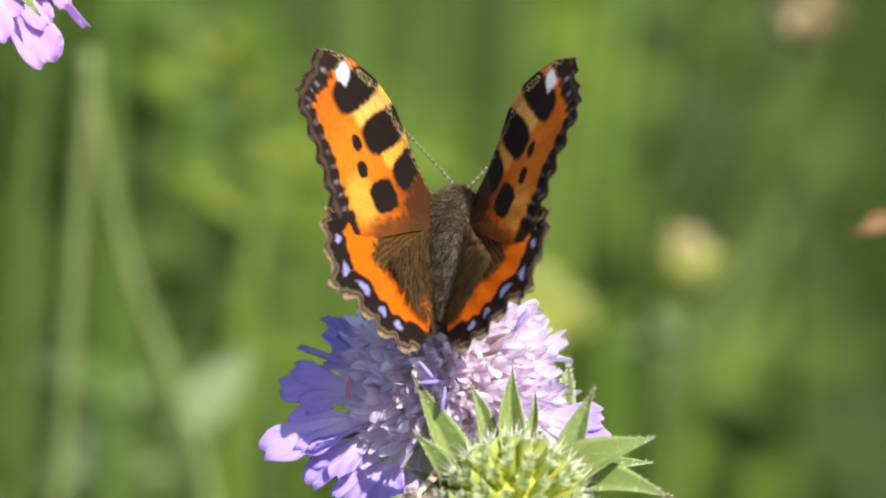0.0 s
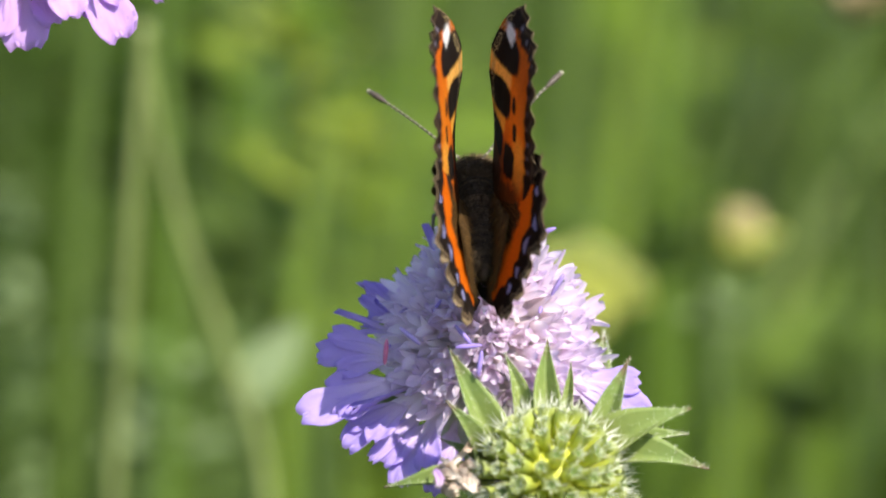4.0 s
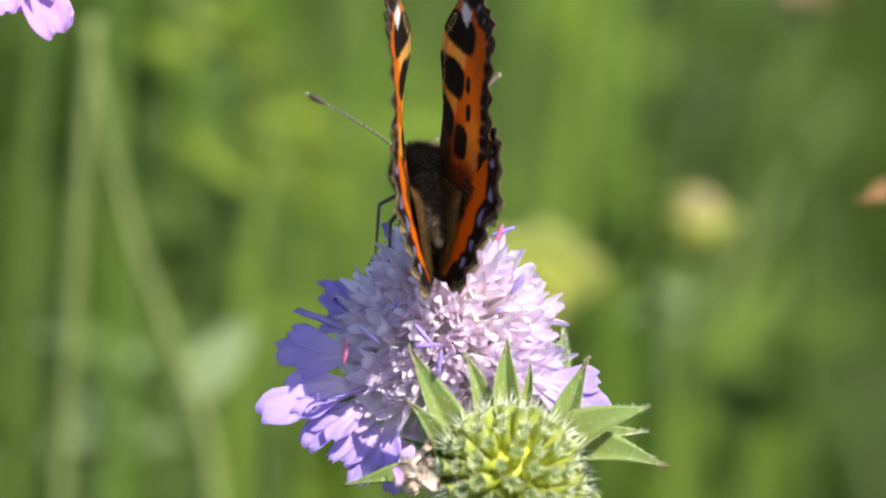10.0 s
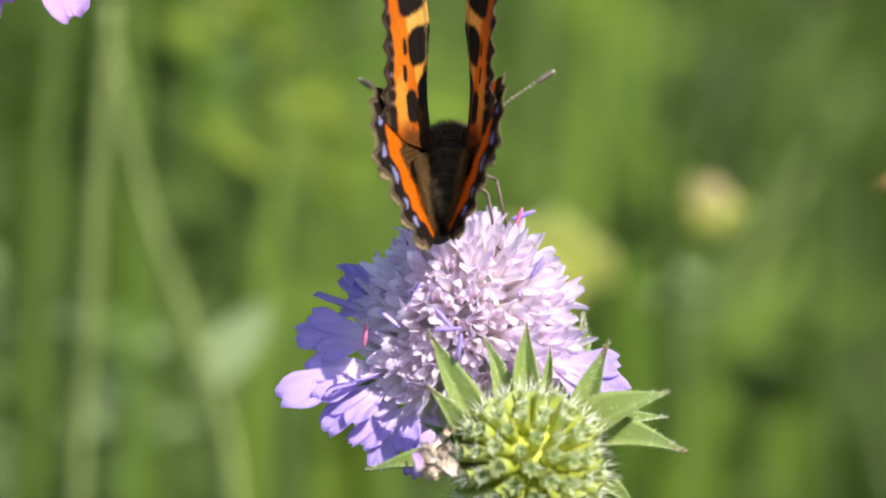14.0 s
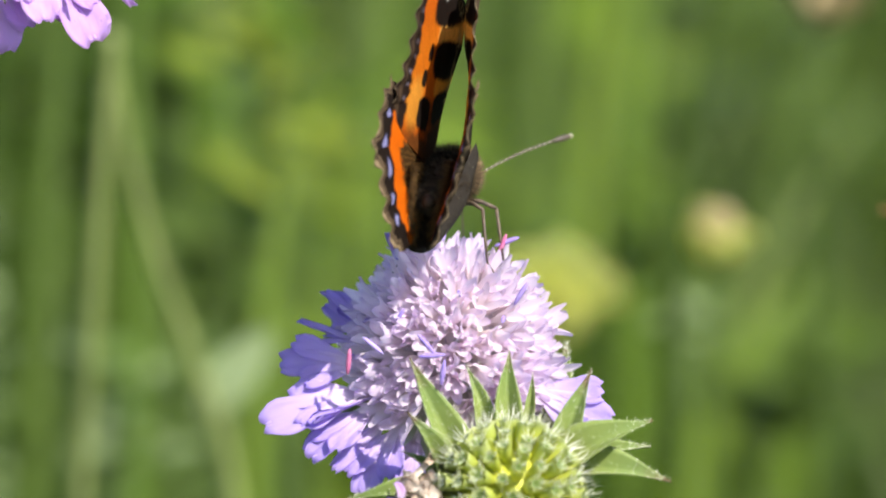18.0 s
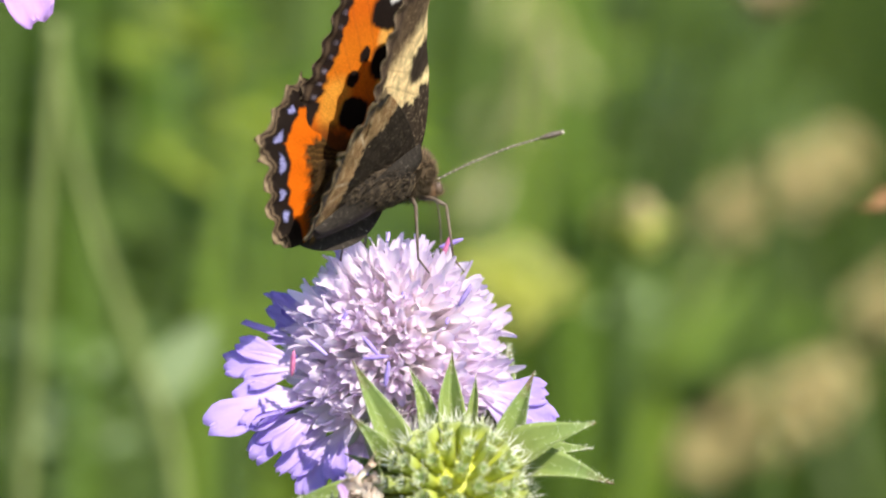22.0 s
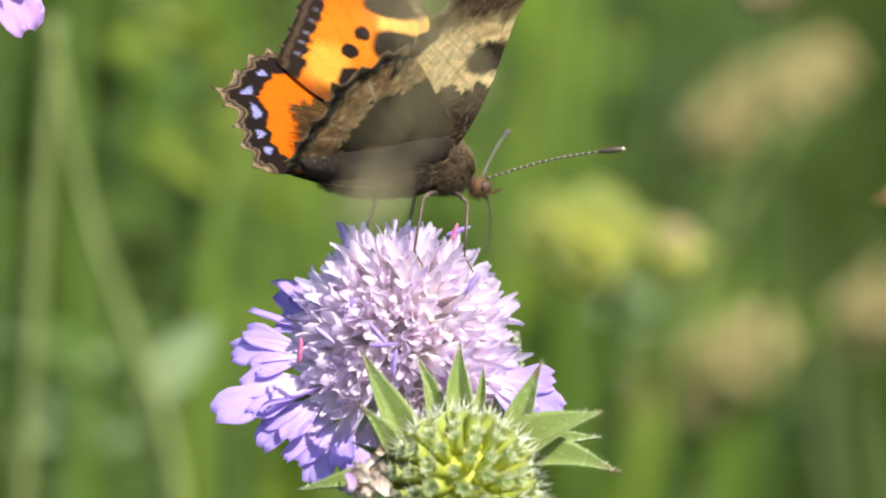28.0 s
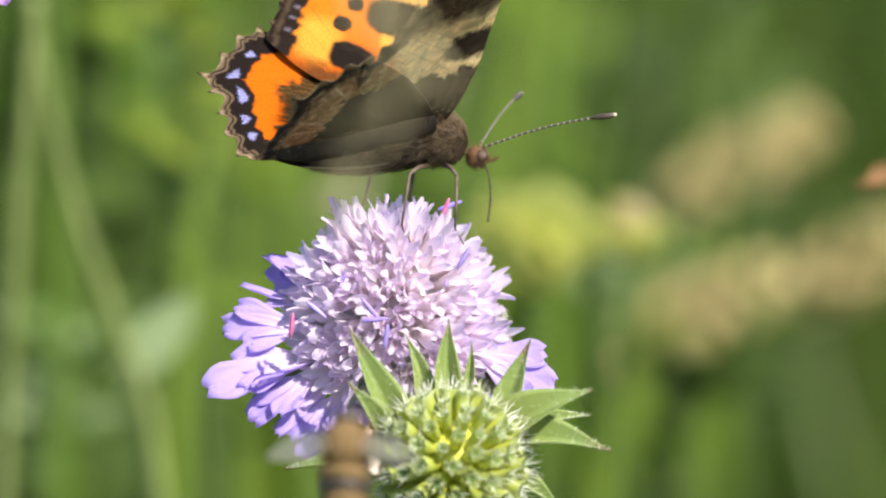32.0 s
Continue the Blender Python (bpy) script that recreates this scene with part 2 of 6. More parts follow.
class Build:
    """Gathers vertices and faces of one mesh."""

    def __init__(self):
        self.v, self.f, self.r = [], [], []

    def add(self, verts, faces, run=None):
        k = len(self.v)
        self.v += [Vector(p) for p in verts]
        self.f += [tuple(k + i for i in g) for g in faces]
        self.r += list(run) if run is not None else [0.0] * len(verts)

    def tube(self, pts, radii, sides=6, cap=True):
        pts = [Vector(p) for p in pts]
        verts, faces, run = [], [], []
        side = None
        for i, p in enumerate(pts):
            d = (pts[min(i + 1, len(pts) - 1)] - pts[max(i - 1, 0)]).normalized()
            if side is None:
                side = d.orthogonal().normalized()
            side = (side - d * side.dot(d)).normalized()
            up = d.cross(side)
            for j in range(sides):
                a = 2 * math.pi * j / sides
                verts.append(p + (side * math.cos(a) + up * math.sin(a)) * radii[i])
                run.append(i / max(1, len(pts) - 1))
            if i:
                for j in range(sides):
                    k = (j + 1) % sides
                    faces.append(((i - 1) * sides + j, (i - 1) * sides + k, i * sides + k, i * sides + j))
        if cap:
            faces.append(tuple(reversed(range(sides))))
            faces.append(tuple((len(pts) - 1) * sides + j for j in range(sides)))
        self.add(verts, faces, run)

    def ball(self, centre, radii, m=None, rings=8, sides=12):
        verts, faces = [], []
        for i in range(rings + 1):
            a = math.pi * i / rings
            for j in range(sides):
                b = 2 * math.pi * j / sides
                p = Vector((math.sin(a) * math.cos(b) * radii[0], math.sin(a) * math.sin(b) * radii[1], math.cos(a) * radii[2]))
                verts.append((m @ p if m else p) + Vector(centre))
            if i:
                for j in range(sides):
                    k = (j + 1) % sides
                    faces.append(((i - 1) * sides + j, i * sides + j, i * sides + k, (i - 1) * sides + k))
        self.add(verts, faces, [v.z for v in verts])

    def hair(self, root, tip, width):
        root, tip = Vector(root), Vector(tip)
        d = tip - root
        s = d.orthogonal().normalized() * width
        t = d.normalized().cross(s)
        self.add([root + s, root - s * 0.5 + t * 0.87, root - s * 0.5 - t * 0.87, tip], [(0, 1, 3), (1, 2, 3), (2, 0, 3)], [0, 0, 0, 1])

    def blade(self, width, spine, cup=0.2, cross=4, shape=None, wave=0.0, seed=0, thick=0.0, keel=0.0):
        """A leaf or petal along spine (points with a normal), its half width by shape(s)."""
        n = len(spine)
        verts, faces, run = [], [], []
        for i, (p, nrm) in enumerate(spine):
            s = i / (n - 1)
            d = (Vector(spine[min(i + 1, n - 1)][0]) - Vector(spine[max(i - 1, 0)][0])).normalized()
            nrm = Vector(nrm)
            lat = d.cross(nrm).normalized()
            up = lat.cross(d)
            w = width * shape(s)
            for j in range(cross + 1):
                x = 2 * j / cross - 1
                lift = cup * w * x * x + keel * w * abs(x) + wave * width * math.sin(7 * x + 9 * s + seed) * s
                verts.append(Vector(p) + lat * (w * x) + up * lift)
                run.append(s)
            if i:
                for j in range(cross):
                    a = (i - 1) * (cross + 1) + j
                    faces.append((a, a + 1, a + cross + 2, a + cross + 1))
        if thick > 0:
            k = len(verts)
            low = [v - Vector(spine[i // (cross + 1)][1]).normalized() * thick for i, v in enumerate(verts)]
            faces += [tuple(k + q for q in reversed(g)) for g in list(faces)]
            verts += low
            run += run
            rim = [i for i in range(cross + 1)] + [i * (cross + 1) + cross for i in range(1, n)] \
                + [(n - 1) * (cross + 1) + j for j in range(cross - 1, -1, -1)] + [i * (cross + 1) for i in range(n - 2, 0, -1)]
            for a, b in zip(rim, rim[1:] + rim[:1]):
                faces.append((b, a, a + k, b + k))
        self.add(verts, faces, run)

    def mesh(self, name, mat, smooth=True):
        return mesh_of(name, self.v, self.f, mat, self.r, smooth)


MM = 0.001


def curve_through(pts, per=8, closed=False):
    """Catmull-Rom points through pts."""
    pts = [Vector(p) for p in pts]
    n = len(pts)
    out = []
    for i in range(n if closed else n - 1):
        if closed:
            a, b, c, d = (pts[(i + k) % n] for k in (-1, 0, 1, 2))
        else:
            a, b, c, d = pts[max(i - 1, 0)], pts[i], pts[i + 1], pts[min(i + 2, n - 1)]
        for j in range(per):
            t = j / per
            out.append(0.5 * (2 * b + (c - a) * t + (2 * a - 5 * b + 4 * c - d) * t * t + (3 * b - a - 3 * c + d) * t ** 3))
    if not closed:
        out.append(pts[-1])
    return out

# ---- the meadow ----
def ground():
    rng = np.random.default_rng(5)
    verts, faces = [], []
    xs = sorted({round(x, 4) for x in (list(np.linspace(-4, 4, 41)) + [-900, -200, -60, -20, -9, 9, 20, 60, 200, 900])})
    ys = sorted({round(y, 4) for y in (list(np.linspace(-3, 8, 56)) + [-900, -200, -60, -20, -8, 14, 30, 80, 250, 900])})
    for y in ys:
        for x in xs:
            verts.append((x, y, 0.012 * noise.noise(Vector((x * 2, y * 2, 0))) if abs(x) < 9 and -8 < y < 14 else 0))
    w = len(xs)
    for j in range(len(ys) - 1):
        for i in range(w - 1):
            faces.append((j * w + i, j * w + i + 1, (j + 1) * w + i + 1, (j + 1) * w + i))
    tagged(new("ground", mesh_of("ground", verts, faces, SOIL)), "dark mossy meadow floor under the grass", "ground", kind="structure")


def grass_field():
    """Blades as one body of grass; the way from the camera to the flower stays open."""
    rng = np.random.default_rng(11)
    verts, faces = [], []
    count = 0
    while count < 15000:
        near = rng.random() < 0.75
        x = rng.normal(0, 0.6) if near else rng.uniform(-2.6, 2.6)
        y = 0.32 + 5.4 * rng.beta(1.1, 1.5) if near else rng.uniform(-2.4, 6.5)
        h = rng.uniform(0.14, 0.42)
        if y < 0.32 and abs(x) < 0.30:
            if y > -1.2:
                h = min(h, 0.24)
            if y > -0.3 and abs(x) < 0.12:
                continue
        if y >= 0.32:
            if abs(x) < 0.3 and y < 1.0:
                h = min(h, max(0.12, 0.36 - 0.12 * rng.random()))
        a = rng.uniform(0, 2 * math.pi)
        lean = rng.uniform(0.05, 0.55) * h
        w = rng.uniform(0.0012, 0.0042)
        bx, by = math.cos(a), math.sin(a)
        sx, sy = -by * w, bx * w
        k = len(verts)
        for i in range(5):
            s = i / 4
            px, py = x + bx * lean * s ** 1.8, y + by * lean * s ** 1.8
            pz = h * (s - 0.22 * s * s * lean / h)
            t = (1 - s ** 1.6) * (0.75 + 0.25 * min(1, s * 4))
            if i < 4:
                verts += [(px + sx * t, py + sy * t, pz), (px - sx * t, py - sy * t, pz + 0.0006)]
            else:
                verts.append((px, py, pz))
        for i in range(3):
            faces.append((k + 2 * i, k + 2 * i + 1, k + 2 * i + 3, k + 2 * i + 2))
        faces.append((k + 6, k + 7, k + 8))
        count += 1
    # the meadow goes on to all sides, thinning out
    rng = np.random.default_rng(12)
    count = 0
    while count < 24000:
        x, y = rng.normal(0, 2.4), 1.5 + rng.normal(0, 3.0)
        if abs(x) < rng.uniform(0.2, 1.2) and 0.32 < y < rng.uniform(3, 5.5):
            continue
        h = rng.uniform(0.10, 0.36)
        if abs(x) < 0.8 and -1.3 < y < 0.4:
            h *= 0.5
        a = rng.uniform(0, 2 * math.pi)
        lean, w = rng.uniform(0.05, 0.55) * h, rng.uniform(0.002, 0.006)
        bx, by = math.cos(a), math.sin(a)
        k = len(verts)
        for s in (0.0, 0.55):
            px, py = x + bx * lean * s ** 1.8, y + by * lean * s ** 1.8
            verts += [(px - by * w * (1 - 0.4 * s), py + bx * w * (1 - 0.4 * s), h * s), (px + by * w * (1 - 0.4 * s), py - bx * w * (1 - 0.4 * s), h * s)]
        verts.append((x + bx * lean, y + by * lean, h * 0.9))
        faces += [(k, k + 1, k + 3, k + 2), (k + 2, k + 3, k + 4)]
        count += 1
    tagged(new("grass", mesh_of("grass", verts, faces, GRASS)), "dense sunlit green meadow grass", "grass", kind="stuff")


ground()
grass_field()


def broad_blade(a0, b0, a1, b1, d, width, mat, label, bend=0.0, group="tall grass blades"):
    """A tall blade that passes two places of the view at depth d and goes on down to the ground."""
    top, low = spot(a1, b1, d), spot(a0, b0, d)
    way = (low - top)
    base = low + way * max(0.0, (low.z - 0.0) / max(1e-6, top.z - low.z))
    base = Vector((low.x + (base.x - low.x) * 0.35, low.y + 0.01, 0))
    ob = thing("grass_blade", base, label, "grass", group)
    pts = curve_through([(0, 0, 0), (low - base) * 0.5 + Vector((bend, 0, 0)), low - base, top - base], 8)
    b = Build()
    b.blade(width / 2, [(p, (0.25, -1, 0.15)) for p in pts], 0.25, 4, lambda s: (0.55 + 0.45 * math.sin(min(1, s * 1.6) * math.pi / 2)) * (1 - max(0, s - 0.72) / 0.285) ** 0.8 if s < 1 else 0.03, 0.05, a0)
    piece("blade", b.mesh("blade", mat), ob)
    rib = Build()
    rib.tube([p + Vector((0.25, -1, 0.15)) * 0.0002 for p in pts], [width * 0.05 * (1 - 0.8 * i / len(pts)) for i in range(len(pts))], 5)
    piece("midrib", rib.mesh("midrib", STEM), ob)
    return ob


def seen(x, y):
    return ((x - 784) * 0.05794, (441 - y) * 0.05794)


for x0, y0, x1, y1, d, w, mat, bend in (
        (1090, 800, 1150, -60, 420, 0.0075, FRESH, 0.01), (1010, 700, 1045, -300, 500, 0.007, GRASS, 0.0),
        (1185, 620, 1230, -160, 380, 0.005, FRESH, 0.02), (700, 600, 760, -200, 700, 0.012, GRASS, 0.0),
        (390, 700, 440, -260, 620, 0.009, GRASS, -0.02), (1290, 900, 1640, 120, 420, 0.0013, PALE_STEM, 0.03),
        (1340, 880, 1560, -60, 460, 0.004, GRASS, 0.02), (330, 640, 380, -300, 800, 0.012, GRASS, 0.01),
        (560, 720, 545, -260, 900, 0.014, GRASS, 0.0), (850, 500, 900, -260, 900, 0.012, GRASS, 0.02),
        (140, 900, 20, 100, 520, 0.008, GRASS, 0.0), (1450, 1000, 1500, 420, 420, 0.008, GRASS, 0.02), (1290, 1000, 1330, 520, 460, 0.012, FRESH, 0.0), (620, 900, 640, 120, 560, 0.008, FRESH, 0.02), (1250, 1000, 1500, 470, 400, 0.006, FRESH, 0.0), (1420, 1000, 1600, 560, 420, 0.006, FRESH, 0.0)):
    broad_blade(*seen(x0, y0), *seen(x1, y1), d, w, mat, "broad fresh green blade of grass standing in the meadow", bend)


def blades_behind():
    """Narrower blades of grass that stand between the flower and the far meadow."""
    rng = random.Random(77)
    for k in range(30):
        x = rng.uniform(-20, 1600)
        if 760 < x < 960 or (x > 1150 and k % 6 not in (2, 4)):
            continue
        d = rng.uniform(240, 480)
        # two in six take the dark green, shade put in by colour
        mat = (GRASS, FRESH, GAP_SHADE, GRASS, GAP_SHADE, GRASS)[k % 6]
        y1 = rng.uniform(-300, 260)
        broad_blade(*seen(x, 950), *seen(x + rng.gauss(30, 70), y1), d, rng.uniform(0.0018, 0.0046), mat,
                    "narrow green blade of grass standing in the meadow" if mat is not GAP_SHADE else "blade of grass coloured dark as in shade, standing in the meadow", rng.uniform(-0.02, 0.02))


blades_behind()


# ---- the scabious flower ----
def floret_mesh(kind):
    """A small disc floret: a funnel with four or five uneven pointed lobes."""
    rng = random.Random(40 + kind)
    b = Build()
    L = 3.9 * MM
    b.tube([(0, 0, 0), (0, 0, L * 0.5), (0, 0, L)], [0.25 * MM, 0.36 * MM, 0.8 * MM], 7, False)
    b.r = [0.35 * r for r in b.r]
    n = 4 + kind % 2
    for i in range(n):
        a = 2 * math.pi * i / n + rng.uniform(-0.25, 0.25)
        out = Vector((math.cos(a), math.sin(a), 0))
        ln, up = rng.uniform(2.6, 4.2) * MM, rng.uniform(2.2, 3.8)
        sp = []
        for k in range(5):
            s = k / 4
            q = out * (0.55 * MM + ln * s * (0.75 - 0.17 * up + 0.1 * s)) + Vector((0, 0, L * 0.9 + ln * s * (0.62 + 0.13 * up)))
            sp.append((q, Vector((0, 0, 1)) - out * 0.5))
        k0 = len(b.r)
        b.blade(rng.uniform(0.46, 0.74) * MM, sp, 0.3, 4, lambda s: (0.5 + 0.65 * math.sin(math.pi * (s * 0.72 + 0.1))) * (1 - s ** 7 * 0.6), 0.25, i)
        b.r[k0:] = [0.3 + 0.6 * r for r in b.r[k0:]]
    return b.mesh("floret", DISC)


def ray_mesh(kind, mat):
    """A large outer floret: a tube that opens into three broad notched lobes."""
    rng = random.Random(70 + kind)
    b = Build()
    b.tube([(0, 0, 0), (0, 1.2 * MM, 0.5 * MM), (0, 2.6 * MM, 0.8 * MM)], [0.3 * MM, 0.45 * MM, 0.8 * MM], 7, False)
    b.r = [0.15 * r for r in b.r]
    for i, a in enumerate((-0.40, 0.0, 0.40)):
        a += rng.uniform(-0.12, 0.12)
        ln = (7.6 if i == 1 else 5.8) * rng.uniform(0.85, 1.15) * MM
        wd = (1.9 if i == 1 else 1.5) * rng.uniform(0.85, 1.15) * MM
        out = Vector((math.sin(a), math.cos(a), 0))
        droop = rng.uniform(-0.1, 0.3)
        sp = []
        for k in range(10):
            s = k / 9
            sp.append((Vector((0, 2.2 * MM, 0.8 * MM)) + out * ln * s + Vector((0, 0, ln * (0.16 * s - droop * s * s) + (0.1 if i == 1 else 0) * MM)), (0, 0, 1)))
        k0 = len(b.r)
        b.blade(wd, sp, 0.22, 8, lambda s: (0.28 + 0.92 * s ** 0.8) * (1 - max(0.0, s - 0.72) ** 2 * 6.0), 0.12, i * 2 + kind, 0.06 * MM)
        # a frilled end
        n_row = 9
        for r_ in range(10):
            for j in range(9):
                if r_ >= 8:
                    for base in (k0, k0 + 90):
                        p = b.v[base + r_ * n_row + j]
                        b.v[base + r_ * n_row + j] = p + out * (0.2 * MM * math.sin(j * 1.4 + kind + i) * (r_ - 7) / 2)
        b.r[k0:] = [0.12 + 0.88 * r for r in b.r[k0:]]
    return b.mesh("ray_floret", mat)


def bract_meshes(kind, length, width):
    """A folded green bract with a wavy margin, and the white hairs on its edge and face."""
    rng = random.Random(90 + kind)
    b, h = Build(), Build()

    def half(s):
        return max(0.02, (0.70 + 0.42 * math.sin(math.pi * min(1, s * 1.15) ** 0.9)) * (1 - s ** 2.2))

    def rise(s):
        return (0.07 + 0.01 * kind) * length * math.sin(math.pi * s)

    sp = [((0.03 * length * math.sin(math.pi * s) * (kind - 1.5), length * s, rise(s)), (0, 0, 1)) for s in [k / 13 for k in range(14)]]
    b.blade(width / 2, sp, 0.1, 8, half, 0.035, kind, 0.14 * MM, 0.8)
    for k in range(230):
        s = rng.uniform(0.0, 0.99)
        x = rng.choice((-1, 1)) * (rng.uniform(0.9, 1.0) if k % 2 else rng.uniform(0.05, 0.9))
        w = width / 2 * half(s)
        root = Vector((x * w + 0.03 * length * math.sin(math.pi * s) * (kind - 1.5), length * s, rise(s) + 0.1 * w * x * x + 0.8 * w * abs(x)))
        out = Vector((math.copysign(rng.uniform(0.1, 0.5), x) if k % 2 else rng.uniform(-0.2, 0.2), rng.uniform(-0.1, 0.4), rng.uniform(0.05, 0.45)))
        h.hair(root, root + out * MM, 0.03 * MM)
    return b.mesh("bract", BRACT), h.mesh("hairs", BRISTLE)


FLORETS = [floret_mesh(k) for k in range(7)]
RAYS = [ray_mesh(k, RAY) for k in range(5)]
PINK_RAYS = [ray_mesh(k, RAY_PINK) for k in range(5)]
BRACTS = [bract_meshes(k, (13.5, 12.0, 14.5, 10.5)[k] * MM, (4.4, 3.7, 5.0, 3.2)[k] * MM) for k in range(4)]


def stamen_meshes():
    b = Build()
    b.tube(curve_through([(0, 0, 0), (0.2 * MM, 0, 2.4 * MM), (0.7 * MM, 0, 4.4 * MM)], 4), [0.07 * MM] * 9, 5)
    a = Build()
    a.ball((0.75 * MM, 0, 4.5 * MM), (0.85 * MM, 0.22 * MM, 0.2 * MM), Matrix.Rotation(0.5, 3, "Y"), 6, 8)
    return b.mesh("filament", FILAMENT), a.mesh("anther", ANTHER), a.mesh("anther", ROSE)


FILAMENTS, ANTHERS, ROSE_ANTHERS = stamen_meshes()


def stem_part(ob, head, base_xy, mat, r0, r1, bend=(0, 0, 0), hairs=0, seed=0):
    """A hairy stem from the thing's base up to the head; both in the thing's own space."""
    rng = random.Random(seed)
    pts = curve_through([(0, 0, -0.004), Vector(head) * 0.5 + Vector(bend), Vector(head)], 14)
    b = Build()
    b.tube(pts, [r0 + (r1 - r0) * i / (len(pts) - 1) for i in range(len(pts))], 9)
    for _ in range(hairs):
        i = rng.randrange(len(pts) * 2 // 3, len(pts) - 1)
        p = pts[i].lerp(pts[i + 1], rng.random())
        a = rng.uniform(0, 6.28)
        o = Vector((math.cos(a), math.sin(a), 0.1))
        b.hair(p + o * r1 * 0.9, p + o * (r1 + rng.uniform(0.4, 1.0) * MM), 0.03 * MM)
    piece("stem", b.mesh("stem", mat), ob)


def scabious(head, axis, rays, dome_r, dome_h, florets, seed, label, stem_base, bend, name="scabious_flower", extra=(), petals=RAYS):
    """A flower head whose ray ring lies at head, looking along axis. rays: (turn, droop, size, kind) each."""
    rng = random.Random(seed)
    base = Vector((stem_base[0], stem_base[1], 0))
    ob = thing(name, base, label, "flower", "scabious flowers")
    hd = head - base
    H = frame_to(axis, hd)
    stem_part(ob, H @ Vector((0, 0, -2.5 * MM)), base, STEM, 1.1 * MM, 0.8 * MM, bend, 60, seed)
    core = Build()
    core.ball((0, 0, 0), (dome_r * 0.66, dome_r * 0.66, dome_h * 0.7), None, 10, 18)
    piece("receptacle", core.mesh("receptacle", PITH), ob, H)
    for i in range(florets):
        z = 1 - (i + 0.5) / florets * 1.08
        a = i * 2.39996 + rng.uniform(-0.15, 0.15)
        rr = math.sqrt(max(0.0, 1 - z * z))
        n = Vector((rr * math.cos(a) / dome_r, rr * math.sin(a) / dome_r, z / dome_h)).normalized()
        p = Vector((rr * math.cos(a) * dome_r * 0.58, rr * math.sin(a) * dome_r * 0.58, z * dome_h * 0.58))
        n = (n + Vector((rng.gauss(0, 0.14), rng.gauss(0, 0.14), rng.gauss(0.05, 0.1)))).normalized()
        s = (0.74 + 0.26 * rr) * rng.uniform(0.85, 1.15) * (0.5 + 0.5 * dome_r / (11.5 * MM))
        m = H @ frame_to(n, p, rng.uniform(0, 6.28)) @ Matrix.Diagonal((s, s, s * rng.uniform(0.9, 1.2), 1))
        piece("floret", FLORETS[rng.randrange(7)], ob, m)
    for turn, droop, size, kind in rays:
        m = H @ Matrix.Rotation(radians(turn), 4, "Z") @ Matrix.Translation((0, max(dome_r * 0.42, 4.8 * MM), -0.5 * MM)) @ Matrix.Rotation(radians(-droop), 4, "X") @ Matrix.Rotation(radians(rng.uniform(-18, 18)), 4, "Y") @ Matrix.Scale(size, 4)
        piece("ray_floret", petals[kind % 5], ob, m)
    for i in range(30):
        a, z = rng.uniform(0, 6.28), rng.uniform(0.15, 0.95)
        rr = math.sqrt(1 - z * z)
        p = Vector((rr * math.cos(a) * dome_r * 0.7, rr * math.sin(a) * dome_r * 0.7, z * dome_h * 0.7))
        m = H @ frame_to(Vector((p.x, p.y, p.z * 1.2)), p, rng.uniform(0, 6.28))
        fil = piece("filament", FILAMENTS, ob, m)
        if i % 3 == 0:
            piece("anther", ANTHERS, fil)
        if i == 4:
            piece("anther", ROSE_ANTHERS, fil, None, "rose-pink anther")
    for x, y, d, turn, mat in extra:
        a = Build()
        a.ball((0, 0, 0), (0.27 * MM, 0.27 * MM, 1.4 * MM), None, 8, 8)
        piece("anther", a.mesh("anther", mat), ob, Matrix.Translation(spot(*seen(x, y), d) - base) @ Matrix.Rotation(radians(turn), 4, "Y"))
    for i in range(9):
        m = H @ Matrix.Rotation(i * 0.698 + 0.2, 4, "Z") @ Matrix.Translation((0, 2.0 * MM, -3.2 * MM)) @ Matrix.Rotation(radians(-14), 4, "X") @ Matrix.Scale(0.8, 4)
        piece("hairs", BRACTS[i % 4][1], piece("bract", BRACTS[i % 4][0], ob, m), None, "short white hairs")
    return ob


HEAD = spot(*seen(872, 668), 8)
AXIS = (UP * 1.0 - AWAY * 0.50 + RIGHT * 0.08).normalized()
# turn 0 is away from the camera, 90 to its left
flower = scabious(HEAD, AXIS, [(30, 0, 0.9, 2), (4, 0, 0.9, 3), (-24, 0, 0.9, 4), (-52, 4, 0.85, 0)],
    9.0 * MM, 16.6 * MM, 290, 3, "lavender scabious head in full bloom with pale lilac florets",
    (HEAD.x + 0.004, HEAD.y + 0.03), (0.004, 0.006, 0),
    extra=((695, 640, -4, 5, ROSE), (833, 610, -7, -40, ANTHER), (842, 630, -8, 85, ANTHER), (862, 660, -9, 8, ANTHER), (975, 428, 6, 70, ANTHER), (966, 436, 6, 20, ROSE), (738, 612, -5, -50, ANTHER), (1000, 520, -2, 30, ANTHER)))



def outer_ray(root, tip, back, roll, kind, wide=1.0):
    """A long outer floret of the large head, from its root at the rim to its tip; back: how far the tip stands behind the root."""
    at, end = spot(*seen(*root), 4) - flower.location, spot(*seen(*tip), 4 + back) - flower.location
    y = (end - at).normalized()
    n = UP * 0.62 - AWAY * 0.78
    z = (n - y * n.dot(y)).normalized()
    m = Matrix((y.cross(z), y, z)).transposed().to_4x4() @ Matrix.Rotation(radians(roll), 4, "Y")
    k = (end - at).length / (10.6 * MM)
    piece("ray_floret", RAYS[kind % 5], flower, Matrix.Translation(at) @ m @ Matrix.Diagonal((k * wide * 0.92, k, k, 1)))


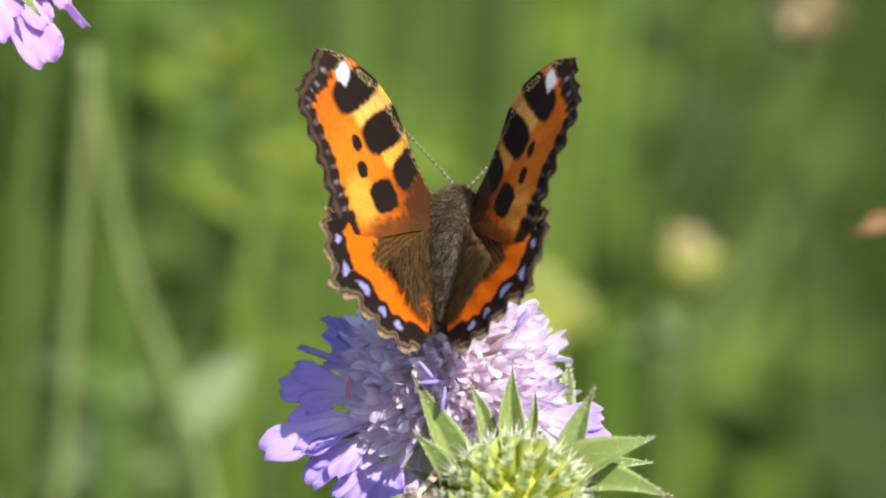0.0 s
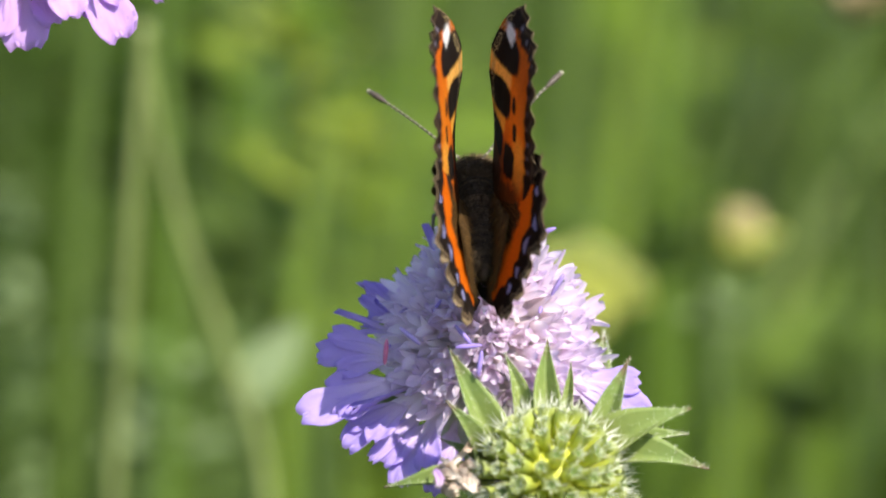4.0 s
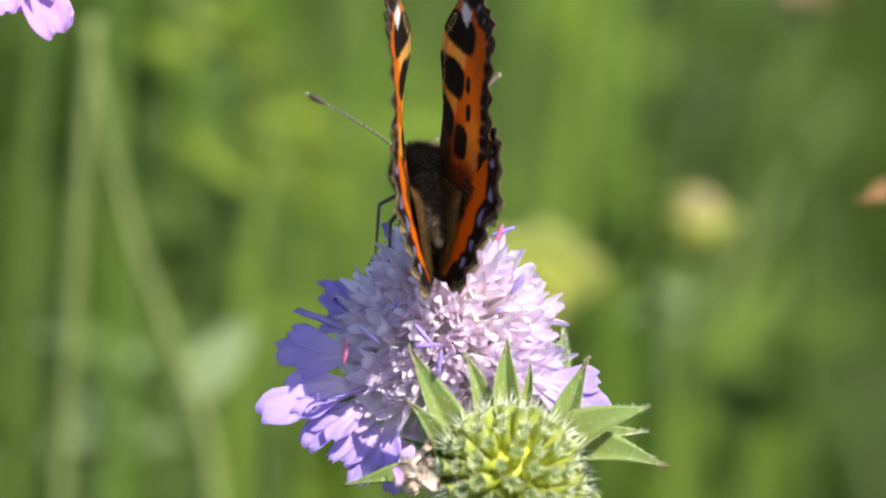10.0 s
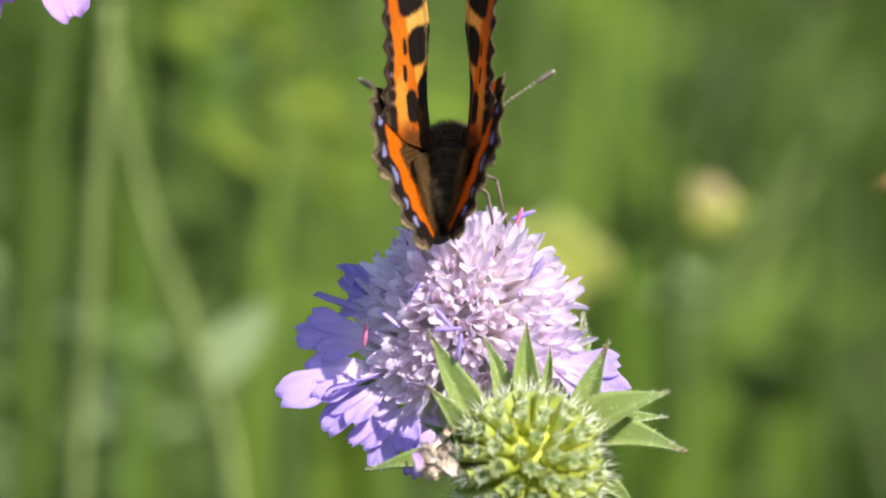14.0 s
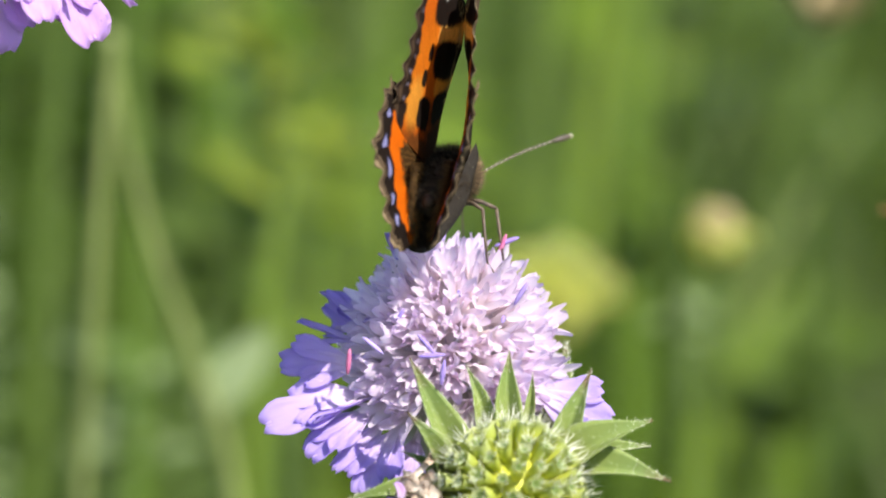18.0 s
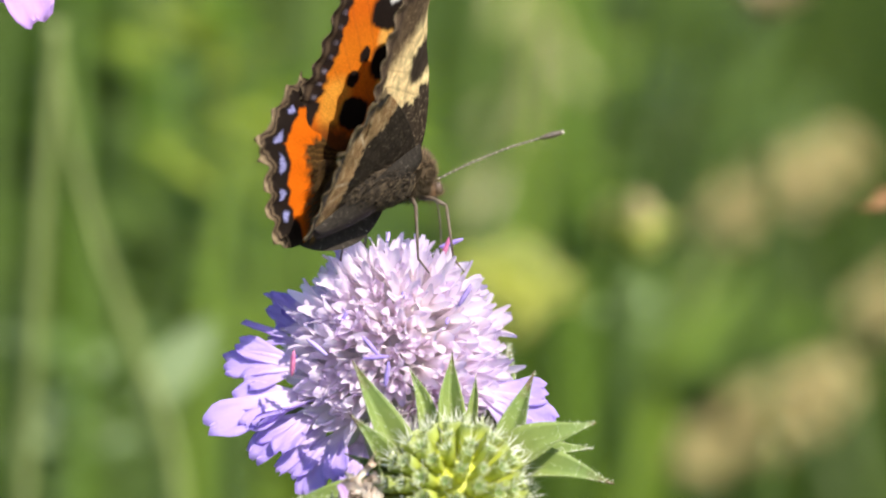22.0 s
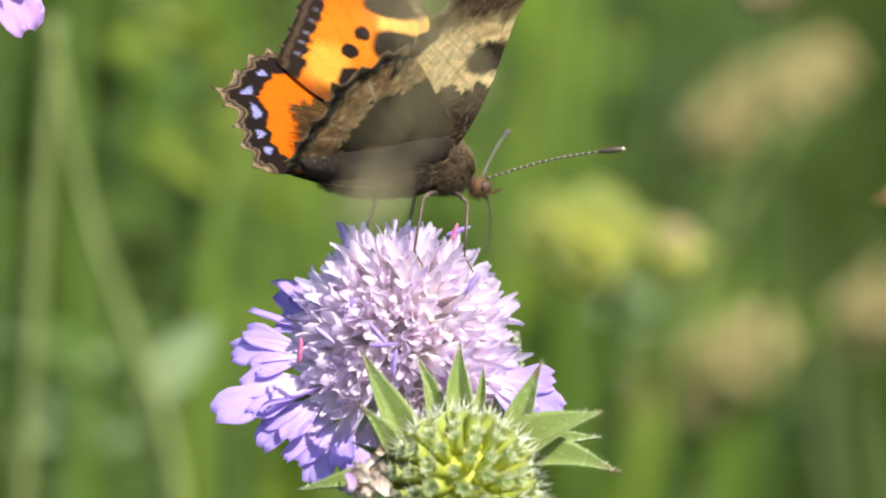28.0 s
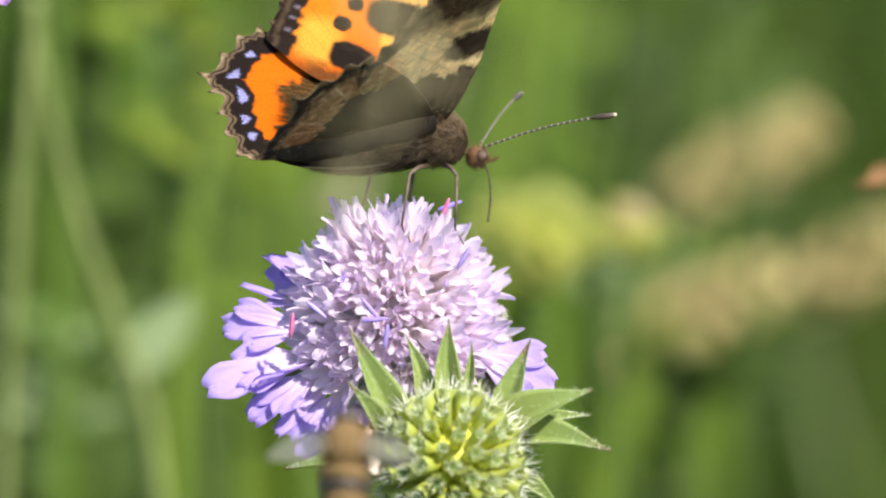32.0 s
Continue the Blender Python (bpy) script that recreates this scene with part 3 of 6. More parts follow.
for root, tip, back, roll, kind, wide in (
        ((806, 524), (757, 432), 3, 10, 1, 0.5), ((742, 590), (628, 522), 5, 25, 0, 0.75), ((748, 606), (664, 556), 7, -20, 3, 0.7), ((738, 622), (608, 600), 2, 30, 1, 0.6), ((742, 652), (556, 652), 0, -12, 2, 0.85),
        ((748, 690), (540, 764), -3, -16, 4, 0.85), ((762, 716), (614, 848), -4, 8, 0, 0.9), ((778, 726), (668, 836), -2, -28, 1, 0.6), ((800, 742), (716, 900), -5, 14, 2, 0.85),
        ((824, 752), (772, 918), -4, -8, 3, 0.8), ((770, 700), (640, 776), -5, 40, 4, 0.5),
        ((1000, 690), (1176, 768), -4, 8, 2, 0.95), ((1005, 676), (1150, 728), -1, -15, 0, 0.7), ((960, 740), (1060, 860), -5, 0, 2, 0.8)):
    outer_ray(root, tip, back, roll, kind, wide)

# the flower at the upper edge, of the same kind, seen from below
HEAD2 = spot(*seen(40, -140), 4)
flower_b = scabious(HEAD2, (UP * 0.9 - AWAY * 0.35 - RIGHT * 0.1).normalized(),
    [(i * 27.7 + 9, 52 + 16 * (i % 2), 1.25 if i % 2 else 1.1, i) for i in range(13)],
    9.5 * MM, 9 * MM, 90, 8, "lavender scabious head with hanging lobed ray petals",
    (HEAD2.x - 0.06, HEAD2.y + 0.10), (-0.05, 0.05, 0.06), petals=PINK_RAYS)


# ---- the seed head in front ----
def fruit_meshes(kind):
    """One fruit: a ribbed tube that widens to a papery rim, a star of a calyx in it, and stiff bristles."""
    rng = random.Random(15 + kind)
    b = Build()
    b.tube([(0, 0, -3.2 * MM), (0, 0, -1.6 * MM), (0, 0, -0.2 * MM), (0, 0, 0.35 * MM), (0, 0, 0.75 * MM)], [0.45 * MM, 0.72 * MM, 0.86 * MM, 0.84 * MM, 0.98 * MM], 16, False)
    # eight ribs, and a frayed rim
    for i, p in enumerate(b.v):
        k = (0.86 if i % 2 else 1.06) * (rng.uniform(0.82, 1.15) if i >= 64 else 1)
        b.v[i] = Vector((p.x * k, p.y * k, p.z))
    star = Build()
    n = 8
    ring = []
    for i in range(2 * n):
        a = math.pi * i / n
        r = (0.88 if i % 2 == 0 else 0.4) * rng.uniform(0.85, 1.15) * MM
        ring.append((math.cos(a) * r, math.sin(a) * r, (0.95 if i % 2 == 0 else 0.55) * MM))
    star.add([(0, 0, 0.5 * MM)] + ring, [(0, 1 + i, 1 + (i + 1) % (2 * n)) for i in range(2 * n)], [0] + [1 - i % 2 for i in range(2 * n)])
    h = Build()
    for i in range(9):
        a = 2 * math.pi * i / 9 + rng.uniform(-0.3, 0.3)
        o = Vector((math.cos(a), math.sin(a), 0))
        h.hair(o * 0.4 * MM + Vector((0, 0, 0.6 * MM)), o * rng.uniform(0.8, 2.0) * MM + Vector((0, 0, rng.uniform(1.5, 2.9) * MM)), 0.052 * MM)
    return b.mesh("fruit", FRUIT), star.mesh("calyx", CALYX_STAR, False), h.mesh("bristles", BRISTLE)


FRUITS = [fruit_meshes(k) for k in range(5)]
SEED = spot(*seen(983, 874), -10)
SEED_AXIS = (-AWAY * 0.72 + UP * 0.62 + RIGHT * 0.05).normalized()


def seed_head():
    rng = random.Random(21)
    base = Vector((SEED.x + 0.012, SEED.y + 0.035, 0))
    ob = thing("seed_head", base, "round green spiky scabious seed head with spreading bracts", "flower")
    H = frame_to(SEED_AXIS, SEED - base)
    stem_part(ob, H @ Vector((0, 0, -6 * MM)), base, STEM, 1.2 * MM, 0.9 * MM, (0.003, 0.012, 0), 70, 5)
    b = Build()
    b.ball((0, 0, 0), (4.9 * MM, 4.9 * MM, 4.7 * MM), None, 16, 28)
    piece("receptacle", b.mesh("receptacle", SEEDBALL), ob, H)
    n = 96
    for i in range(n):
        z = 1 - (i + 0.5) / n * 1.5
        a = i * 2.39996
        rr = math.sqrt(1 - z * z)
        nrm = Vector((rr * math.cos(a), rr * math.sin(a), z))
        k = rng.randrange(5)
        s = rng.uniform(0.9, 1.08)
        # young fruits at the crown sit deeper and smaller
        low = 0.0
        if z > 0.86:
            s, low = s * 0.8, 0.5
        m = H @ frame_to(nrm + Vector((rng.gauss(0, 0.06), rng.gauss(0, 0.06), 0)), nrm * (7.0 - low + rng.uniform(-0.2, 0.2)) * MM, rng.uniform(0, 6)) @ Matrix.Scale(s, 4)
        fruit = piece("fruit", FRUITS[k][0], ob, m)
        piece("calyx", FRUITS[k][1], fruit, None, "dark green star-shaped calyx")
        piece("bristles", FRUITS[k][2], fruit, None, "stiff white bristles")
    # bracts spread like a star behind the ball: tip places in the view, and how far they lean back
    for tx, ty, kind, back, wide, foot in (
            (803, 632, 0, 3, 1.1, None), (903, 645, 3, 6, 1, None), (980, 618, 0, 5, 1, None), (1021, 658, 3, 8, 0.55, None), (1126, 650, 1, 3, 1.15, None), (1234, 742, 2, 0, 1.5, None),
            (1230, 788, 1, 5, 1.1, None), (1266, 850, 2, 0, 1.3, None), (800, 728, 1, -2, 1.2, (852, 838)), (790, 796, 3, 0, 0.9, (838, 866)), (690, 882, 2, 0, 1, None),
            (1080, 606, 3, 24, 1, None), (1180, 960, 1, 2, 1, None), (880, 1020, 2, 2, 1, None), (1010, 1050, 0, 2, 1, None)):
        tip = spot(*seen(tx, ty), -10 + back) - base
        # rooted round the rim of the ball, each over against its tip
        dx = max(-100.0, min(100.0, 0.7 * (tx - 983)))
        dy = math.copysign(math.sqrt(107 ** 2 - dx ** 2), ty - 874)
        root = spot(*seen(*(foot or (983 + 0.82 * dx, 874 + 0.82 * dy))), -7.5 + 0.3 * back) - base
        way = tip - root
        nat = (13.5, 12.0, 14.5, 10.5)[kind] * MM
        y = way.normalized()
        zz = (SEED_AXIS - y * SEED_AXIS.dot(y)).normalized()
        xx = y.cross(zz)
        m = Matrix((xx, y, zz)).transposed().to_4x4()
        s = way.length / nat
        leaf = piece("bract", BRACTS[kind][0], ob, Matrix.Translation(root) @ m @ Matrix.Diagonal((wide * max(0.65, min(0.88, s * 0.78)), s, 1, 1)))
        piece("hairs", BRACTS[kind][1], leaf, None, "short white hairs")
    # withered florets that hang on at one side
    for i in range(12):
        w = Build()
        p = Vector((rng.gauss(0, 1.0), rng.gauss(0, 0.8), rng.gauss(0, 1.1))) * MM
        for j in range(2):
            sp = [(p + Vector((math.sin(i + k + j), math.cos(i * 2 + k * 0.7), math.sin(i * 3 + k + j))) * 0.45 * k * MM, (math.cos(i), math.sin(i), 0.4)) for k in range(4)]
            w.blade(rng.uniform(0.3, 0.8) * MM, sp, 0.6, 3, lambda s: 0.5 + 0.6 * math.sin(math.pi * s), 0.3, i)
        piece("withered_floret", w.mesh("withered_floret", WITHER), ob, Matrix.Translation(spot(*seen(812, 866), -13) - base), "brown shrivelled floret")
    v = Build()
    v.blade(0.4 * MM, [((0.3 * MM * math.sin(k), 0.1 * MM * k, 0.45 * MM * k), (0.3, -1, 0.2)) for k in range(5)], 0.7, 4, lambda s: 0.6 + 0.5 * math.sin(3 * s), 0.3, 1, 0.05 * MM)
    piece("dried_petal", v.mesh("dried_petal", RAY_PINK), ob, Matrix.Translation(spot(*seen(783, 884), -15) - base), "mauve dried petal tip")
    return ob


seed_plant = seed_head()


# ---- the butterfly ----
FORE_EDGE = [(0, 0.8), (4, 3.5), (9, 5.8), (14, 7.2), (18.9, 8.0), (21.8, 7.2), (22.1, 5.0), (23.3, 2.6), (23.9, -0.2), (21.9, -2.4), (19.8, -4.6), (17.8, -6.7), (16.1, -8.6),
             (14.2, -10.1), (9.6, -8.8), (4.4, -5.3), (0, -2.2)]
HIND_EDGE = [(0, 0.2), (6, -2), (12, -5.8), (16.2, -9.6), (16.4, -12.3), (14.9, -15.2), (13.4, -18.2), (10.8, -18.0), (8.1, -19.3), (5.3, -20.1), (2.3, -19.9), (0.8, -16), (0.2, -8), (0, -3)]


def tone(c, noise_value, amount):
    return np.clip(c * (1 + amount * noise_value[:, None]), 0, 1)


def soft_step(x, lo, hi):
    return np.clip((x - lo) / (hi - lo), 0, 1)


def lay(col, mask, c):
    m = np.clip(mask, 0, 1)[:, None]
    return col * (1 - m) + np.array(c) * m


def lump(u, v, cu, cv, ru, rv, turn=0.0, power=2.0, soft=0.22):
    """A soft-edged rounded spot; a higher power makes it squarer."""
    c, s = math.cos(turn), math.sin(turn)
    a, b = (u - cu) * c + (v - cv) * s, (v - cv) * c - (u - cu) * s
    d = (np.abs(a / ru) ** power + np.abs(b / rv) ** power) ** (1 / power)
    return soft_step(1 + soft / 2 - d, 0, soft)


BLACK, TAN = (0.016, 0.011, 0.009), (0.36, 0.26, 0.14)


def fore_top(u, v, e, q, g, ray):
    col = np.tile(np.array((0.60, 0.125, 0.008)), (len(u), 1))
    col = lay(col, soft_step(u + 0.5 * v, 6, 12) * soft_step(19.5 - u - 0.4 * v, 0, 4) * 0.85, (0.66, 0.19, 0.012))
    col = lay(col, lump(u, v, 13.3, 4.9, 1.7, 3.0, 0.6, 3.0), (0.80, 0.43, 0.10))
    col = lay(col, lump(u, v, 8.1, 2.6, 1.4, 2.6, 0.6, 3.0), (0.78, 0.37, 0.05))
    col = lay(col, lump(u, v, 12.0, -5.6, 2.6, 2.4, 0.5, 2.5, 0.6) * 0.8, (0.74, 0.36, 0.05))
    vein = np.clip(1 - np.abs(((np.arctan2(v + 1.5, u + 3) * 9.0) % 1.0) - 0.5) * 16, 0, 1) * soft_step(u, 6, 9) * 0.35
    col = lay(col, vein, (0.25, 0.07, 0.02))
    base = soft_step(9.0 - u - 0.25 * np.abs(v + 1) + 1.2 * q, 0, 4.2)
    col = lay(col, base * 0.95, (0.045, 0.021, 0.008))
    col = lay(col, soft_step(-v - 0.62 * u + 0.2 + 0.8 * q, 0, 1.6) * soft_step(12 - u, 0, 3) * 0.85, (0.075, 0.036, 0.012))
    # the dark apex, then the black bars of the front edge and the spots
    col = lay(col, soft_step(u + 0.5 * v - 21.6 + 0.6 * q, 0, 0.7), (0.03, 0.019, 0.013))
    for cu, cv, ru, rv, tr, pw in ((5.7, 2.0, 1.6, 3.2, 0.5, 3.0), (10.6, 3.5, 2.0, 3.7, 0.72, 3.2), (16.1, 5.2, 1.9, 3.4, 0.6, 3.0), (8.9, -3.4, 1.7, 2.3, 0.75, 3.2),
                                   (14.2, 0.0, 0.95, 0.85, 0.4, 2), (12.7, -2.4, 0.9, 1.0, 0.4, 2)):
        col = lay(col, lump(u + 0.2 * q, v + 0.12 * g + 0.15 * q, cu, cv, ru, rv, tr, pw, 0.2), BLACK)
    col = lay(col, lump(u + 0.4 * q, v + 0.3 * g, 17.9, 6.2, 0.8, 1.15, -0.5, 2.2, 0.5), (0.74, 0.73, 0.72))
    # dark border with pale bluish dabs and a tan fringe
    col = lay(col, soft_step(2.75 + 0.45 * q + 0.25 * np.cos(ray * 94) - e, 0, 0.5), (0.022, 0.014, 0.011))
    cell = np.abs(((ray * 15) % 1.0) - 0.5)
    col = lay(col, soft_step(0.5 - np.abs(e - 1.7), 0, 0.3) * soft_step(0.2 - np.abs(cell - 0.0), 0, 0.12) * (0.35 + 0.5 * q), (0.27, 0.24, 0.31))
    col = lay(col, soft_step(0.42 - np.abs(e - 0.75 - 0.25 * cell), 0, 0.3) * 0.4, (0.15, 0.10, 0.06))
    col = lay(col, soft_step(0.3 - e, 0, 0.2) * 0.4 * (0.5 + 0.5 * np.sign(np.sin(ray * 94))), (0.24, 0.18, 0.11))
    # speckled front edge
    front = soft_step(0.55 - np.abs(v - (0.8 + 7.2 * np.clip(u / 20, 0, 1) ** 0.66)), 0, 0.4)
    col = lay(col, front * 0.4, (0.05, 0.03, 0.02))
    col = lay(col, front * (g > 0.25) * 0.7, (0.55, 0.42, 0.2))
    return tone(col, g, 0.22)


def fore_low(u, v, e, q, g, ray):
    col = np.tile(np.array((0.042, 0.029, 0.020)), (len(u), 1))
    cream = soft_step(u - 7.8 + 0.22 * v + 1.3 * np.sin(v * 1.5) * 0.4 + 0.8 * q, 0, 0.5) * soft_step(17.6 - u + 0.9 * q, 0, 1.2) * soft_step(e - 2.6 + 0.5 * q, 0, 0.6)
    col = lay(col, cream, (0.74, 0.57, 0.29))
    col = lay(col, cream * (np.clip(1 - np.abs(((ray * 15) % 1.0) - 0.5) * 10, 0, 1)) * 0.5, (0.26, 0.17, 0.08))
    col = lay(col, lump(u + 0.5 * q, v + 0.5 * g, 10.6, 3.7, 1.9, 3.3, 0.4, 3.2, 0.25), (0.04, 0.028, 0.02))
    col = lay(col, soft_step(u - 15.2 + 0.8 * q, 0, 1.6) * 0.75, (0.13, 0.085, 0.05))
    col = lay(col, soft_step(0.05 - np.abs(q - 0.15), 0, 0.03) * (1 - cream) * 0.55, (0.34, 0.26, 0.16))
    col = lay(col, lump(u, v, 16, 5.6, 1.5, 1.6, -0.2, 3, 0.5) * 0.6, (0.16, 0.1, 0.06))
    col = lay(col, soft_step(2.6 - e + 0.4 * q, 0, 0.5) * 0.9, (0.10, 0.066, 0.044))
    col = lay(col, soft_step(0.35 - np.abs(e - 1.5 - 0.3 * np.sin(ray * 94)), 0, 0.25) * 0.6, (0.03, 0.02, 0.016))
    col = lay(col, soft_step(0.4 - e, 0, 0.25) * 0.6, (0.28, 0.21, 0.13))
    fine = np.array([noise.noise(Vector((a * 22, b * 1.6, 5))) for a, b in zip(ray, e)])
    return tone(tone(col, g, 0.3), fine + 0.5 * q, 0.45)


def hind_top(u, v, e, q, g, ray):
    col = np.tile(np.array((0.66, 0.135, 0.005)), (len(u), 1))
    wide = 6.4 + 0.9 * np.sin(ray * 9)
    inner = soft_step(e - wide + 0.8 * q, 0, 1.1)
    col = lay(col, inner, (0.055, 0.028, 0.010))
    streak = np.clip(0.5 + 0.5 * np.sin(np.arctan2(v, u + 0.01) * 130 + 3 * q), 0, 1) ** 3
    col = lay(col, inner * streak * 0.5, (0.20, 0.11, 0.03))
    col = lay(col, lump(u, v, 9.6, -6.2, 2.7, 2.0, -0.55, 2.5, 0.5), (0.03, 0.018, 0.012))
    col = lay(col, soft_step(2.0 - u, 0, 1.8) * soft_step(14.5 + v, 0, 3) * 0.7, (0.14, 0.085, 0.04))
    cell = np.abs(((ray * 7.4 + 0.1) % 1.0) - 0.5)
    dark = soft_step(3.4 + 1.0 * (0.3 - cell) + 0.15 * q - e, 0, 0.3)
    col = lay(col, dark, BLACK)
    blue = lump(cell * 2.6 + 0.25 * q, e + 1.2 * cell + 0.2 * g, 0.0, 2.4, 0.55, 0.48, 0, 1.6, 0.4)
    col = lay(col, blue * (ray > 0.05) * (ray < 0.97) * (0.75 + 0.5 * g), (0.34, 0.34, 0.66))
    wave = 0.28 * np.cos(cell * 9)
    col = lay(col, soft_step(1.2 + wave - e, 0, 0.2), (0.15, 0.105, 0.066))
    col = lay(col, soft_step(0.16 - np.abs(e - 0.72 - wave), 0, 0.1), (0.03, 0.02, 0.015))
    col = lay(col, soft_step(0.42 + 0.7 * wave - e, 0, 0.15) * 0.7 * (0.6 + 0.6 * q), (0.42, 0.33, 0.2))
    return tone(col, g, 0.2)


def hind_low(u, v, e, q, g, ray):
    col = np.tile(np.array((0.034, 0.025, 0.0185)), (len(u), 1))
    band = soft_step(e - 1.7 + 0.4 * q, 0, 0.6) * soft_step(6.4 + 1.7 * np.abs(((ray * 7.4 + 0.35) % 1.0) - 0.5) + 0.9 * q - e, 0, 0.3)
    col = lay(col, band, (0.30, 0.185, 0.085))
    col = lay(col, band * soft_step(q + 0.5 * g, 0.0, 0.6) * 0.8, (0.50, 0.36, 0.20))
    col = lay(col, soft_step(0.05 - np.abs(q + 0.15 * g - 0.10), 0, 0.03) * soft_step(e - 5.2, 0, 1) * 0.18, (0.36, 0.29, 0.17))
    col = lay(col, soft_step(0.035 - np.abs(q + 0.25), 0, 0.03) * soft_step(3.2 - e, 0, 1) * 0.6, (0.36, 0.28, 0.17))
    cell = np.abs(((ray * 7.4 + 0.1) % 1.0) - 0.5)
    col = lay(col, soft_step(0.06 - np.abs(cell - 0.5), 0, 0.05) * soft_step(7 - e, 0, 2) * soft_step(e - 2.4, 0, 0.6) * 0.85, (0.72, 0.62, 0.42))
    col = lay(col, soft_step(0.45 - np.abs(e - 1.5 - 0.25 * np.cos(cell * 9)), 0, 0.3) * 0.6, (0.07, 0.065, 0.066))
    col = lay(col, soft_step(0.12 - np.abs(e - 2.35 - 0.25 * np.cos(cell * 9)), 0, 0.1) * 0.9, (0.02, 0.015, 0.012))
    col = lay(col, soft_step(0.8 - e, 0, 0.3) * 0.8, (0.24, 0.175, 0.1))
    fine = np.array([noise.noise(Vector((a * 30, b * 1.2, 7))) for a, b in zip(ray, e)])
    return tone(tone(col, g, 0.28), fine + 0.5 * q, 0.4)


def wing_mesh(name, edge, outer, top, low, side, teeth):
    """A thin wing from its edge curve; outer: the stretch of the edge that is the scalloped border."""
    per = 20
    line = [Vector((p.x, p.y)) for p in curve_through([(a, b, 0) for a, b in edge], per, True)]
    n = len(line)
    o0, o1 = outer[0] * per, outer[1] * per
    border = np.array([(p.x, p.y) for p in line[o0:o1]])
    # scallops along the outer border
    c = Vector((10.5, -0.8)) if "fore" in name else Vector((7.6, -11.5))
    even = np.array([(p.x, p.y) for p in line])
    for i in range(o0, o1):
        s = (i - o0) / (o1 - o0)
        line[i] = line[i] + (line[i] - c).normalized() * (teeth[1] * (0.75 + 0.35 * math.sin(s * 37)) * ((1 - abs(math.sin(math.pi * s * teeth[0]))) ** 1.3 - 0.35))
    rings = 64
    L = np.array([(p.x, p.y) for p in line])
    rs = np.linspace(0, 1, rings + 1)[1:] ** 0.8
    P = np.concatenate([[[c.x, c.y]]] + [np.array([c.x, c.y]) + (even - np.array([c.x, c.y])) * r + (L - even) * r ** 8 for r in rs])
    u, v = P[:, 0], P[:, 1]
    d2 = ((u[:, None] - border[None, :, 0]) ** 2 + (v[:, None] - border[None, :, 1]) ** 2)
    near = d2.argmin(1)
    e = np.sqrt(d2[np.arange(len(u)), near])
    ray = near / len(border)
    q = np.array([noise.fractal(Vector((a * 1.1, b * 1.1, 3)), 1, 2, 3) for a, b in P])
    rng = np.random.default_rng(3)
    g = np.array([noise.noise(Vector((a * 7, b * 7, 9))) for a, b in P]) * 1.3 + rng.normal(0, 0.16, len(u))
    ct, cl = top(u, v, e, q, g, ray), low(u, v, e, q, g, ray)
    far = np.sqrt(u * u + v * v)
    pleat = np.sin(np.arctan2(v + 1, u + 2) * 34)
    camber = 0.35 * np.sin(np.clip(far / 22, 0, 1) * math.pi) + 0.035 * pleat * np.clip(far / 14, 0, 1)
    # twisted: the front edge stands in, the rear edge out
    if "fore" in name:
        camber = camber + (0.15 * v + 0.026 * np.clip(v, 0, 9) ** 2) * np.clip(u / 10, 0, 1) * (0.15 + 0.85 * np.clip((24 - u) / 10, 0, 1))
    else:
        # the hindwing lies under the forewing
        camber = camber + 0.09 * v * np.clip(u / 14, 0, 1) - 0.4 * np.clip(u / 6, 0, 1)
    # the border flares outwards and is rippled like a frill
    camber = camber - (0.05 if "fore" in name else 0.02) * np.clip(4 - e, 0, 4) ** 2 * np.clip((23 - u) / 7, 0.1, 1)
    camber = camber + 0.24 * np.sin(ray * 2 * math.pi * teeth[0]) * soft_step(2.2 - e, 0, 2.2)
    m = len(u)
    sx = side
    verts = np.concatenate([np.stack([sx * u, v, camber], 1), np.stack([sx * u, v, camber - 0.09], 1)]) * MM
    faces = []
    for i in range(n):
        j = (i + 1) % n
        faces.append((0, 1 + i, 1 + j))
        for r in range(rings - 1):
            a = 1 + r * n
            faces.append((a + i, a + n + i, a + n + j, a + j))
    flip = [tuple(m + k for k in reversed(f)) for f in faces]
    last = 1 + (rings - 1) * n
    rim = [(last + (i + 1) % n, last + i, m + last + i, m + last + (i + 1) % n) for i in range(n)]
    every = faces + flip + rim
    # the edge curve runs clockwise seen from above on the plus side
    if sx > 0:
        every = [tuple(reversed(f)) for f in every]
    me = mesh_of(name, verts, every, WING)
    col = np.ones((2 * m, 4))
    col[:m, :3], col[m:, :3] = ct, cl
    me.color_attributes.new("scales", "FLOAT_COLOR", "POINT").data.foreach_set("color", col.ravel())
    return me


def furry(b, centre, radii, count, length, width, rng, lean=(0, -0.6, 0.1), m=None):
    for _ in range(count):
        n = Vector((rng.gauss(0, 1), rng.gauss(0, 1), rng.gauss(0, 1))).normalized()
        p = Vector((n.x * radii[0], n.y * radii[1], n.z * radii[2]))
        if m:
            p, n = m @ p, m @ n
        p = p + Vector(centre)
        b.hair(p, p + (n + Vector(lean)).normalized() * length * rng.uniform(0.5, 1.2), width)


